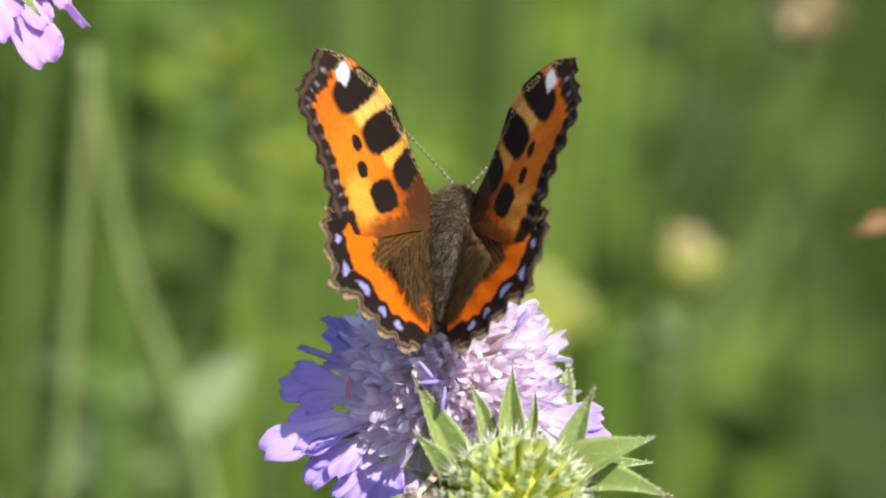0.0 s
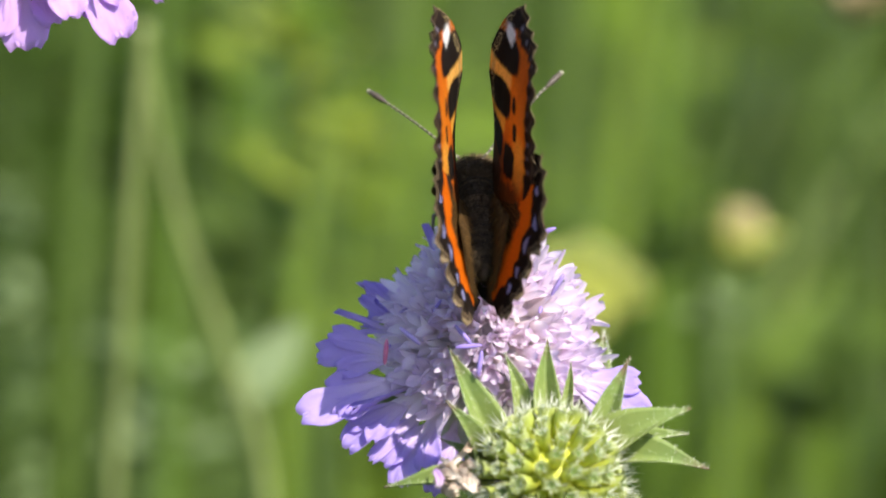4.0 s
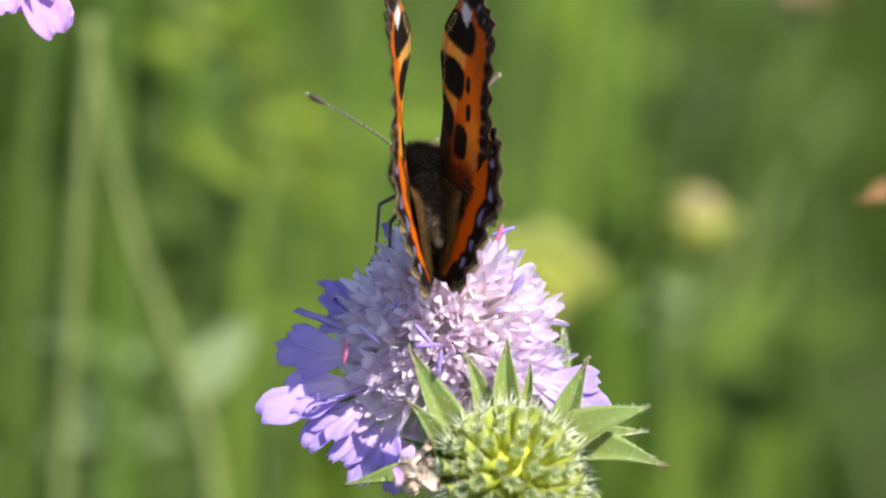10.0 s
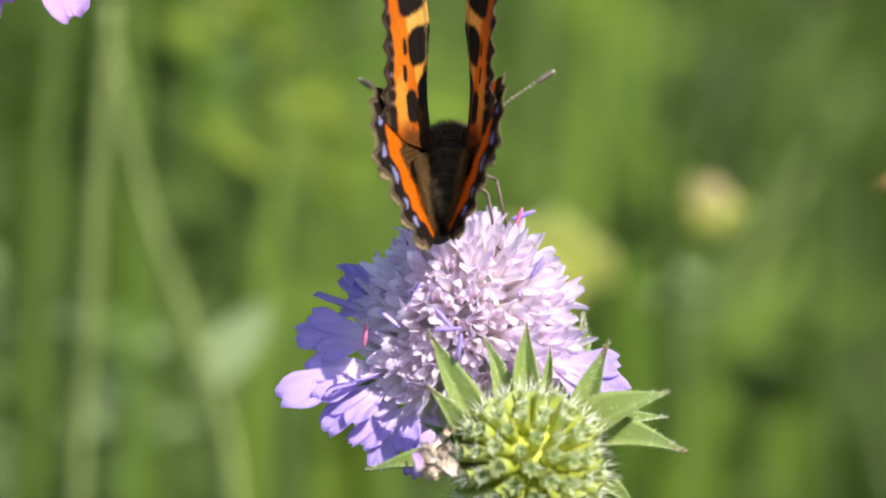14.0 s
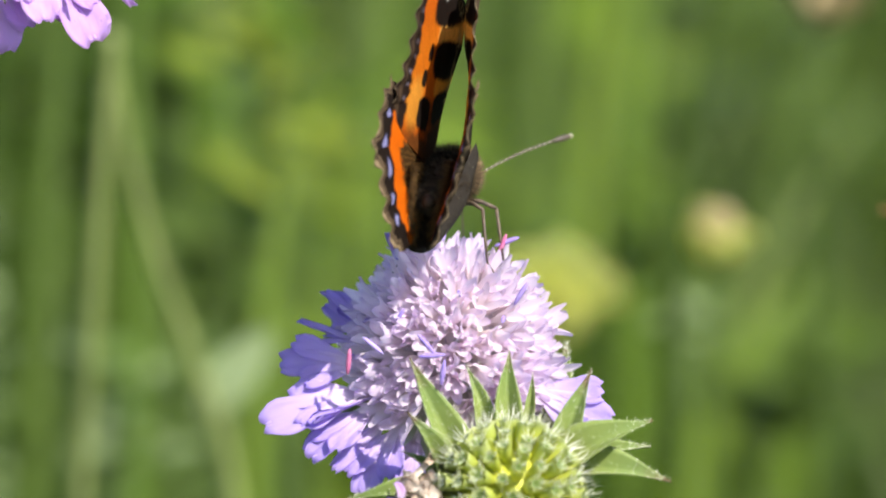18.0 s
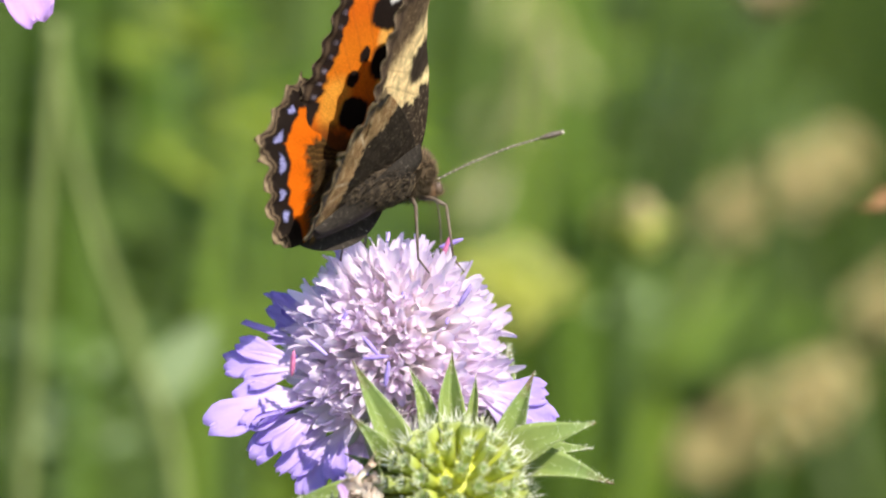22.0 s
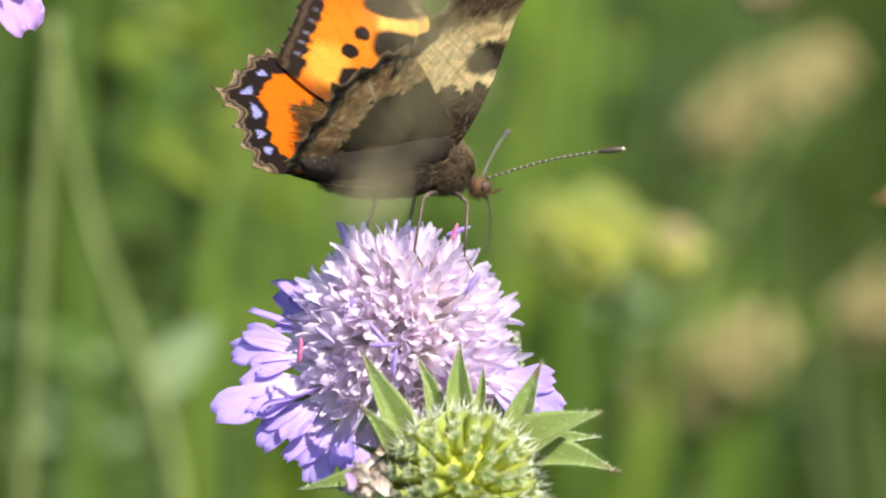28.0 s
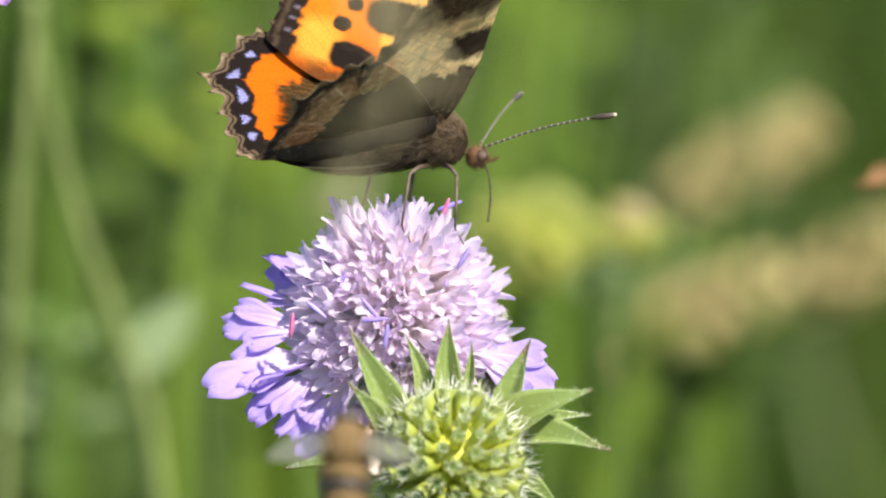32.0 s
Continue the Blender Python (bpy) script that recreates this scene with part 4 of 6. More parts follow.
def butterfly():
    rng = random.Random(12)
    ob = thing("butterfly", (0, 0, 0.46), "orange tortoiseshell butterfly with black spots feeding on the flower head", "butterfly")
    b = Build()
    tilt = Matrix.Rotation(radians(-17), 3, "X")
    b.ball((0, 0.9 * MM, -0.5 * MM), (2.75 * MM, 3.8 * MM, 2.5 * MM), tilt, 14, 20)
    furry(b, (0, 0.9 * MM, -0.5 * MM), (2.75 * MM, 3.8 * MM, 2.5 * MM), 5200, 1.5 * MM, 0.035 * MM, rng, (0, -1.1, 0.3), tilt)
    piece("thorax", b.mesh("thorax", FUR), ob, None, "brown furry thorax")
    b = Build()
    # eight overlapping rings that taper to the tail
    for i in range(30):
        s = i / 29
        r = (2.5 + 0.25 * math.sin(math.pi * (0.15 + 0.6 * s)) - 1.9 * s ** 2.6) * MM
        b.ball((0, (-1.6 - 11.8 * s) * MM, (-0.5 - 0.7 * s) * MM), (r, 1.25 * MM, r * 1.05), None, 8, 16)
    for i in range(4600):
        s = rng.random()
        a = rng.uniform(0, 6.28)
        r = (2.75 - 2.1 * s ** 2.6) * MM
        p = Vector((math.cos(a) * r, (-1.6 - 11.8 * s) * MM, (-0.5 - 0.7 * s) * MM + math.sin(a) * r))
        b.hair(p, p + Vector((math.cos(a) * 0.45, -1.3, math.sin(a) * 0.45)) * MM * rng.uniform(0.5, 1.2), 0.045 * MM)
    piece("abdomen", b.mesh("abdomen", DARK_FUR), ob, None, "ringed brown hairy abdomen")
    head = Build()
    hc = Vector((0, 5.7 * MM, -3.0 * MM))
    head.ball(hc, (1.05 * MM, 1.05 * MM, 1.05 * MM), None, 10, 14)
    furry(head, hc, (1.0 * MM, 1.0 * MM, 1.0 * MM), 420, 0.8 * MM, 0.03 * MM, rng, (0, 0.5, 0.1))
    for sx in (-1, 1):
        for k in range(24):
            p = hc + Vector((sx * 0.45, 0.9, -0.6)) * MM
            head.hair(p, p + Vector((sx * rng.uniform(0, 0.25), rng.uniform(1.2, 2.0), rng.uniform(-0.1, 0.6))) * MM, 0.06 * MM)
    h = piece("head", head.mesh("head", FACE), ob, None, "rusty hairy head")
    eye_b = Build()
    eye_b.ball((0, 0, 0), (0.5 * MM, 0.7 * MM, 0.7 * MM), None, 10, 14)
    eye_me = eye_b.mesh("eye", EYE_DARK)
    for sx in (-1, 1):
        piece("eye", eye_me, h, Matrix.Translation(hc + Vector((sx * 0.85, 0.25, 0.1)) * MM))
        # antenna: ringed shaft and a club with a pale tip
        root = hc + Vector((sx * 0.4, 0.7, 0.9)) * MM
        way = Vector((sx * 0.66, 0.70, 0.24)).normalized()
        bow = Vector((0, 0, 0.5 * MM))
        pts = [root + way * 14.6 * MM * k / 44 + bow * math.sin(math.pi * k / 44) for k in range(45)]
        a = Build()
        a.tube(pts[:37], [(0.105 + 0.02 * (k % 2)) * MM for k in range(37)], 6)
        shaft = piece("antenna", a.mesh("antenna", CHITIN), ob)
        a = Build()
        for k in range(1, 37, 2):
            a.tube([pts[k], pts[k].lerp(pts[k + 1], 0.42)], [0.135 * MM] * 2, 6)
        piece("pale_rings", a.mesh("pale_rings", PALE), shaft)
        a = Build()
        a.tube(pts[36:], [0.13 * MM, 0.2 * MM, 0.28 * MM, 0.33 * MM, 0.35 * MM, 0.35 * MM, 0.33 * MM, 0.28 * MM, 0.2 * MM], 8)
        piece("club", a.mesh("club", CHITIN), shaft)
        a = Build()
        a.ball(pts[-1], (0.24 * MM, 0.24 * MM, 0.24 * MM), None, 6, 8)
        piece("club_tip", a.mesh("club_tip", PALE), shaft, None, "pale club tip")
    a = Build()
    a.tube(curve_through([hc + Vector((0, 1.0, -0.8)) * MM, hc + Vector((0, 1.5, -2.4)) * MM, hc + Vector((0, 1.6, -4.6)) * MM, hc + Vector((0, 1.2, -7.0)) * MM], 6), [0.1 * MM] * 19, 6)
    piece("proboscis", a.mesh("proboscis", CHITIN), h)
    for sx in (-1, 1):
        for y0, knee, foot in ((1.2, (4.6, 1.0, -4.0), (5.4, 0.2, -9.4)), (-0.6, (4.0, -4.2, -3.4), (4.6, -5.6, -8.6))):
            hip = Vector((sx * 1.3, y0, -3.2)) * MM
            kn, ft = Vector((sx * knee[0], knee[1], knee[2])) * MM, Vector((sx * foot[0], foot[1], foot[2])) * MM
            a = Build()
            a.tube([hip, hip.lerp(kn, 0.5) + Vector((0, 0, 0.3 * MM)), kn], [0.3 * MM, 0.24 * MM, 0.2 * MM], 7)
            a.tube([kn, kn.lerp(ft, 0.6), ft], [0.2 * MM, 0.16 * MM, 0.1 * MM], 7)
            end = ft + Vector((sx * 0.9, 0.5, -1.6)) * MM
            a.tube([ft, ft.lerp(end, 0.5), end], [0.12 * MM, 0.1 * MM, 0.07 * MM], 6)
            for k in range(16):
                p = kn.lerp(ft, rng.random())
                a.hair(p, p + Vector((rng.uniform(-0.3, 0.3), rng.uniform(-0.3, 0.3), -0.35)) * MM, 0.02 * MM)
            piece("leg", a.mesh("leg", LEG), ob)
    wings = []
    for sx, word in ((-1, "left"), (1, "right")):
        f = piece("forewing", wing_mesh("forewing", FORE_EDGE, (5, 13), fore_top, fore_low, sx, (9, 0.6)), ob, None, "orange forewing with black spots and a white tip mark")
        hw = piece("hindwing", wing_mesh("hindwing", HIND_EDGE, (3, 10), hind_top, hind_low, sx, (7.4, 1.5)), ob, None, "orange and brown hindwing edged with blue crescents")
        # the inner fold of the hindwing, which wraps the abdomen
        fold = Build()
        rows_, cols_ = 26, 12
        for i in range(rows_):
            s = i / (rows_ - 1)
            y = -0.4 - 18.0 * s
            deep = math.sin(math.pi * min(1.0, 0.16 + 0.84 * s)) ** 0.55 * (1 - 0.2 * s)
            for j in range(cols_):
                t = j / (cols_ - 1)
                # below the hinge it bulges out, then curls in under the abdomen
                fold.v.append(Vector((sx * (3.0 - 7.6 * t * deep), y, -0.62 - 1.1 * math.sin(math.pi * min(1.0, t * 1.1)) * deep + 2.2 * t ** 3 * deep + 0.1 * math.sin(9 * s + 3 * t))) * MM)
                fold.r.append(t)
        for i in range(rows_ - 1):
            for j in range(cols_ - 1):
                a0 = i * cols_ + j
                fold.f.append((a0, a0 + 1, a0 + cols_ + 1, a0 + cols_))
        piece("wing_fold", fold.mesh("wing_fold", FOLD), hw, None, "dark grey wing fold dusted with pale specks")
        # golden hair on the inner half of the hindwing, longest beside the abdomen
        hair = Build()
        for _ in range(2600):
            a, r = rng.uniform(-1.57, -0.75), 9.5 * math.sqrt(rng.random())
            p = Vector((sx * math.cos(a) * r, math.sin(a) * r * 1.45 - 1, 0.1 - 0.03 * r))
            w = Vector((sx * math.cos(a) * 0.8, math.sin(a) * 1.35, rng.uniform(0.05, 0.55))).normalized()
            hair.hair(p * MM, (p + w * rng.uniform(1.4, 3.2)) * MM, 0.038 * MM)
        piece("wing_hair", hair.mesh("wing_hair", GOLD_HAIR), hw, None, "golden brown hair at the wing base")
        wings.append((f, hw))
    return ob, wings


insect, WINGS = butterfly()


# ---- plants behind, out of focus ----
def stalk(name, head, mat, radius, label, category, group, foot_shift=(0, 0), bend=(0, 0, 0)):
    base = Vector((head.x + foot_shift[0], head.y + foot_shift[1], 0))
    ob = thing(name, base, label, category, group)
    pts = curve_through([(0, 0, -0.003), (head - base) * 0.5 + Vector(bend), head - base], 12)
    b = Build()
    b.tube(pts, [radius * (1.15 - 0.3 * i / (len(pts) - 1)) for i in range(len(pts))], 8)
    piece("stem", b.mesh("stem", mat), ob)
    return ob, head - base


def head_of_petals(ob, at, radius, mat, seed, count=34, flat=0.75):
    rng = random.Random(seed)
    core = Build()
    core.ball(at, (radius * 0.6, radius * 0.6, radius * 0.5), None, 8, 12)
    piece("receptacle", core.mesh("receptacle", mat), ob)
    b = Build()
    for i in range(count):
        n = Vector((rng.gauss(0, 1), rng.gauss(0, 1), abs(rng.gauss(0, 0.8)) + 0.1)).normalized()
        p = at + Vector((n.x, n.y, n.z * flat)) * radius * 0.5
        sp = [(p + Vector((n.x, n.y, n.z * flat)) * radius * 0.7 * k / 4 + Vector((0, 0, 0.1 * radius * math.sin(k + i))), n.orthogonal()) for k in range(5)]
        b.blade(radius * rng.uniform(0.14, 0.28), sp, 0.3, 3, lambda s: 0.4 + 0.7 * math.sin(math.pi * min(1, s * 0.9)), 0.1, i)
    piece("petals", b.mesh("petals", mat), ob)


YELLOW_AT = spot(*seen(1050, 530), 235)
yellow, off = stalk("yellow_flower", YELLOW_AT, DIM_STEM, 0.6 * MM, "pale yellow-green flower head behind the scabious", "flower", "yellow flowers", (0.01, 0.04))
head_of_petals(yellow, off, 8.8 * MM, LIME, 4, 60, 1.05)

BUD_AT = spot(*seen(1325, 440), 250)
bud, off = stalk("flower_bud", BUD_AT, DIM_STEM, 0.6 * MM, "green flower bud with a pinkish top", "bud", "", (0.0, 0.05))
head_of_petals(bud, off, 5.2 * MM, LIME, 6, 24, 1.1)
top = Build()
top.ball(off + Vector((0, 0, 3.5 * MM)), (3.1 * MM, 3.1 * MM, 2.3 * MM), None, 8, 12)
piece("bud_top", top.mesh("bud_top", BUDPINK), bud, None, "pinkish bud top")

bud_far, off = stalk("flower_bud", spot(*seen(1520, 10), 240), DIM_STEM, 0.6 * MM, "beige faded flower bud on a thin stem", "bud", "", (0.01, 0.05))
head_of_petals(bud_far, off, 5.5 * MM, BUDPINK, 9, 26, 1.1)

# two pale stems
for pts_ in (((262, 60), (240, 330), (222, 640), (205, 900)), ((255, 60), (285, 260), (335, 450), (405, 640), (480, 900))):
    places = [spot(*seen(*p_), 200 + 8 * k) for k, p_ in enumerate(pts_)]
    base = Vector((places[-1].x + (places[-1].x - places[-2].x) * 1.2, places[-1].y + 0.02, 0))
    ob = thing("plant_stem", base, "pale green leaning plant stem", "stem", "pale stems")
    b = Build()
    low = places[-1] - base
    line_ = curve_through([low * (k / 8) - Vector((0, 0, 0.003 * (8 - k) / 8)) for k in range(8)] + [p_ - base for p_ in reversed(places)], 8)
    b.tube(line_, [0.95 * MM] * len(line_), 8)
    piece("stem", b.mesh("stem", PALE_STEM), ob)

# a pale leaf on the second of them
leaf_at = spot(*seen(476, 664), 232) - ob.location
b = Build()
b.blade(3.2 * MM, [(leaf_at + Vector((-0.005 + 0.010 * k / 8, 0, -0.006 + 0.012 * k / 8)), (0.3, -1, 0.5)) for k in range(9)], 0.2, 4, lambda s: max(0.05, math.sin(math.pi * s) ** 0.7), 0.1, 2)
leaf_part = piece("leaf", b.mesh("leaf", WHITE_LEAF), ob, None, "whitish green leaf")
b = Build()
b.tube([line_[70], line_[70].lerp(leaf_at, 0.5), leaf_at + Vector((-0.005, 0, -0.006))], [0.3 * MM] * 3, 6)
piece("leaf_stalk", b.mesh("leaf_stalk", DIM_STEM), leaf_part)


# leafy herbs further back
def herb(x, y, d, size, mat, seed, label, n=16):
    rng = random.Random(seed)
    c = spot(*seen(x, y), d)
    ob = thing("herb", Vector((c.x, c.y, 0)), label, "plant", "meadow herbs")
    o = c - ob.location
    b = Build()
    b.tube(curve_through([(0, 0, -0.003), o * 0.5 + Vector((0.004, 0, 0)), o], 8), [0.6 * MM] * 17, 6)
    piece("stem", b.mesh("stem", DIM_STEM), ob)
    for i in range(n):
        a = rng.uniform(0, 6.28)
        w = Vector((math.cos(a), math.sin(a), rng.uniform(-0.2, 0.9))).normalized()
        p = o + Vector((rng.gauss(0, 0.35), rng.gauss(0, 0.35), rng.gauss(-0.1, 0.5))) * size
        lf = Build()
        lf.blade(size * rng.uniform(0.16, 0.3), [(p + w * size * k / 5 + Vector((0, 0, -0.12 * size * (k / 5) ** 2)), Vector((0, 0, 1)) - w * w.z + Vector((0, -0.3, 0))) for k in range(6)], 0.2, 4, lambda s: max(0.04, math.sin(math.pi * min(1, s + 0.08)) ** 0.8), 0.08, i)
        piece("leaf", lf.mesh("leaf", mat), ob)


HERB = "leafy bright green meadow herb"
for x, y, d, size, mat, seed in ((560, 130, 420, 0.020, FRESH, 1), (590, 300, 460, 0.018, FRESH, 2), (600, 640, 400, 0.012, FRESH, 3), (300, 800, 380, 0.014, DIM_STEM, 4),
                                 (90, 560, 430, 0.012, DIM_STEM, 5), (60, 760, 430, 0.010, DIM_STEM, 6), (1430, 680, 420, 0.018, GRASS, 8),
                                 (1200, 420, 380, 0.012, GRASS, 9), (1290, 590, 400, 0.014, GRASS, 10), (980, 200, 700, 0.03, FRESH, 11), (1440, 120, 640, 0.03, GRASS, 12)):
    herb(x, y, d, size, mat, seed, HERB)
for x, y, d, size, seed, n in ((275, 770, 290, 0.009, 21, 9), (45, 615, 300, 0.006, 22, 8), (70, 880, 300, 0.007, 23, 8), (20, 350, 320, 0.005, 24, 6), (1270, 560, 280, 0.005, 25, 7)):
    herb(x, y, d, size, PALE_LEAF, seed, "low herb with pale whitish green leaves", n)
# dark-coloured herbs that paint shaded gaps into the background
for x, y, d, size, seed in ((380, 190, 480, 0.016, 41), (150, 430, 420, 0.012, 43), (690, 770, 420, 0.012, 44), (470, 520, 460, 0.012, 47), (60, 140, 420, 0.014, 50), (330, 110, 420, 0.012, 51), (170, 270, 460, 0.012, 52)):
    herb(x, y, d, size, GAP_SHADE, seed, "herb with leaves coloured dark for a shaded gap", 14)
# yellowish herbs whose bright colour paints sunlit spots behind the flower
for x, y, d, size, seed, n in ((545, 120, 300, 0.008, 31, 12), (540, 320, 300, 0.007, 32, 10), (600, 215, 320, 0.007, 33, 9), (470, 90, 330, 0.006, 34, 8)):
    herb(x, y, d, size, SUN_TINT, seed, "herb with yellowish green leaves, coloured bright as if sunlit", n)


# dry grass heads that the wind brings in
def grass_head(name, at, length, width, seed, label, foot=(0, 0), tilt=(0, 0, 1), group="dry grass heads", count=120):
    rng = random.Random(seed)
    base = Vector((at.x + foot[0], at.y + foot[1], 0))
    ob = thing(name, base, label, "grass", group)
    o = at - base
    t = Vector(tilt).normalized()
    b = Build()
    b.tube(curve_through([(0, 0, -0.003), o * 0.55, o - t * length * 0.5, o + t * length * 0.45], 10), [0.5 * MM] * 31, 6)
    piece("stalk", b.mesh("stalk", DIM_STEM), ob)
    b = Build()
    for i in range(count):
        s = rng.uniform(-0.5, 0.5)
        a = rng.uniform(0, 6.28)
        out = (t.orthogonal() * math.cos(a) + t.cross(t.orthogonal()) * math.sin(a))
        p = o + t * length * s
        w = (t * 1.0 + out * 0.8).normalized()
        q = width * 0.5 * math.cos(s * 2.6) + 0.0004
        b.ball(p + out * q * math.sqrt(rng.random()), (1.1 * MM, 1.1 * MM, 3.2 * MM), w.to_track_quat("Z", "Y").to_matrix(), 4, 6)
    piece("spikelets", b.mesh("spikelets", DRYHEAD), ob)
    return ob


DRY_LABEL = "beige dry grass head nodding in the wind"
dry_high = grass_head("dry_grass", spot(*seen(1495, 320), 420), 0.027, 0.007, 1, DRY_LABEL, (0.06, 0.05), (1, 0, 0.55))
dry_low = grass_head("dry_grass", spot(*seen(1395, 740), 400), 0.028, 0.007, 2, DRY_LABEL, (0.06, 0.05), (1, 0, 0.5))
dry_side = grass_head("dry_grass", spot(*seen(1689, 540), 420), 0.024, 0.007, 3, DRY_LABEL, (0.06, 0.05), (1, 0, 0.6))

# one that nods down between the camera and the flower
def nodding_grass():
    rng = random.Random(17)
    tip = spot(*seen(784, 250), -220)
    over = spot(*seen(900, -420), -220)
    base = Vector((over.x + 0.42, over.y - 0.02, 0))
    ob = thing("dry_grass", base, "thin dry grass head nodding down before the flower", "grass", "dry grass heads")
    line = curve_through([(0, 0, -0.003), over - base + Vector((0.24, 0, -0.05)), over - base + Vector((0.09, 0, 0.012)), over - base, spot(*seen(800, -120), -220) - base, tip - base], 10)
    b = Build()
    b.tube(line, [0.4 * MM] * 36 + [0.2 * MM] * (len(line) - 36), 6)
    piece("stalk", b.mesh("stalk", STRAW), ob)
    b = Build()
    for i in range(18):
        k = rng.uniform(22, len(line) - 1.01)
        p = line[int(k)].lerp(line[int(k) + 1], k - int(k))
        out = Vector((rng.uniform(-1, 1), rng.uniform(-1, 1), -0.8)).normalized()
        long = rng.uniform(1.5, 8.0) * MM
        b.tube([p, p + out * long], [0.06 * MM] * 2, 4)
        b.ball(p + out * (long + 1.2 * MM), (0.45 * MM, 0.45 * MM, 2.1 * MM), out.to_track_quat("Z", "Y").to_matrix(), 4, 6)
    piece("spikelets", b.mesh("spikelets", STRAW), ob)
    return ob


veil = nodding_grass()

# a brown dry leaf at the edge
scrap_at = spot(*seen(1700, 372), 90)
scrap = thing("dry_leaf", Vector((scrap_at.x + 0.25, scrap_at.y + 0.02, 0)), "small brown withered leaf on a thin stalk", "leaf")
so = scrap_at - scrap.location
b = Build()
b.tube(curve_through([(0, 0, -0.003), so * 0.5 + Vector((0.03, 0, 0.12)), so], 8), [0.5 * MM] * 17, 6)
piece("stalk", b.mesh("stalk", PALE_STEM), scrap)
b = Build()
b.blade(1.6 * MM, [(so + Vector((-0.0055 * k / 6, 0, 0.0004 * math.sin(k))), (0.1, -0.6, 1)) for k in range(7)], 0.8, 4, lambda s: max(0.06, math.sin(math.pi * min(1, s + 0.1))), 0.3, 2)
piece("leaf_blade", b.mesh("leaf_blade", DRYLEAF), scrap)


# ---- a bee that comes up from below at the end ----
def honey_bee():
    rng = random.Random(31)
    ob = thing("bee", (0, 0, 0.4), "small brown striped bee in flight", "bee")
    b = Build()
    b.ball((0, 0.2 * MM, 0), (2.5 * MM, 2.5 * MM, 2.3 * MM), None, 10, 14)
    furry(b, (0, 0.2 * MM, 0), (2.5 * MM, 2.5 * MM, 2.3 * MM), 500, 1.1 * MM, 0.04 * MM, rng)
    piece("thorax", b.mesh("thorax", BEE_FUR), ob)
    b = Build()
    b.ball((0, 3.0 * MM, -0.4 * MM), (1.5 * MM, 1.0 * MM, 1.4 * MM), None, 8, 12)
    piece("head", b.mesh("head", CHITIN), ob)
    for i in range(5):
        b = Build()
        s = i / 4
        r = (2.6 - 1.3 * s ** 2) * MM
        b.ball((0, (-2.6 - 4.6 * s) * MM, (-0.6 - 1.2 * s) * MM), (r, 1.1 * MM, r), None, 8, 14)
        piece("abdomen_ring", b.mesh("abdomen_ring", CHITIN if i % 2 else BEE_FUR), ob)
    for sx in (-1, 1):
        b = Build()
        b.blade(1.5 * MM, [(Vector((sx * (1.2 + 6.0 * k / 6), (0.4 - 2.2 * k / 6), 1.6 + 1.0 * k / 6)) * MM, (0, 0.2, 1)) for k in range(7)], 0.05, 3, lambda s: max(0.1, math.sin(math.pi * min(1, s * 0.85 + 0.1))), 0.02, 1)
        piece("wing", b.mesh("wing", BEE_WING), ob)
        for k in range(3):
            b = Build()
            b.tube([Vector((sx * 1.2, 1 - k, -1.4)) * MM, Vector((sx * 2.2, 0.6 - 1.4 * k, -2.4)) * MM, Vector((sx * 1.9, -0.4 - 1.6 * k, -4.0)) * MM], [0.3 * MM, 0.25 * MM, 0.12 * MM], 6)
            piece("leg", b.mesh("leg", CHITIN), ob)
    return ob


bee = honey_bee()


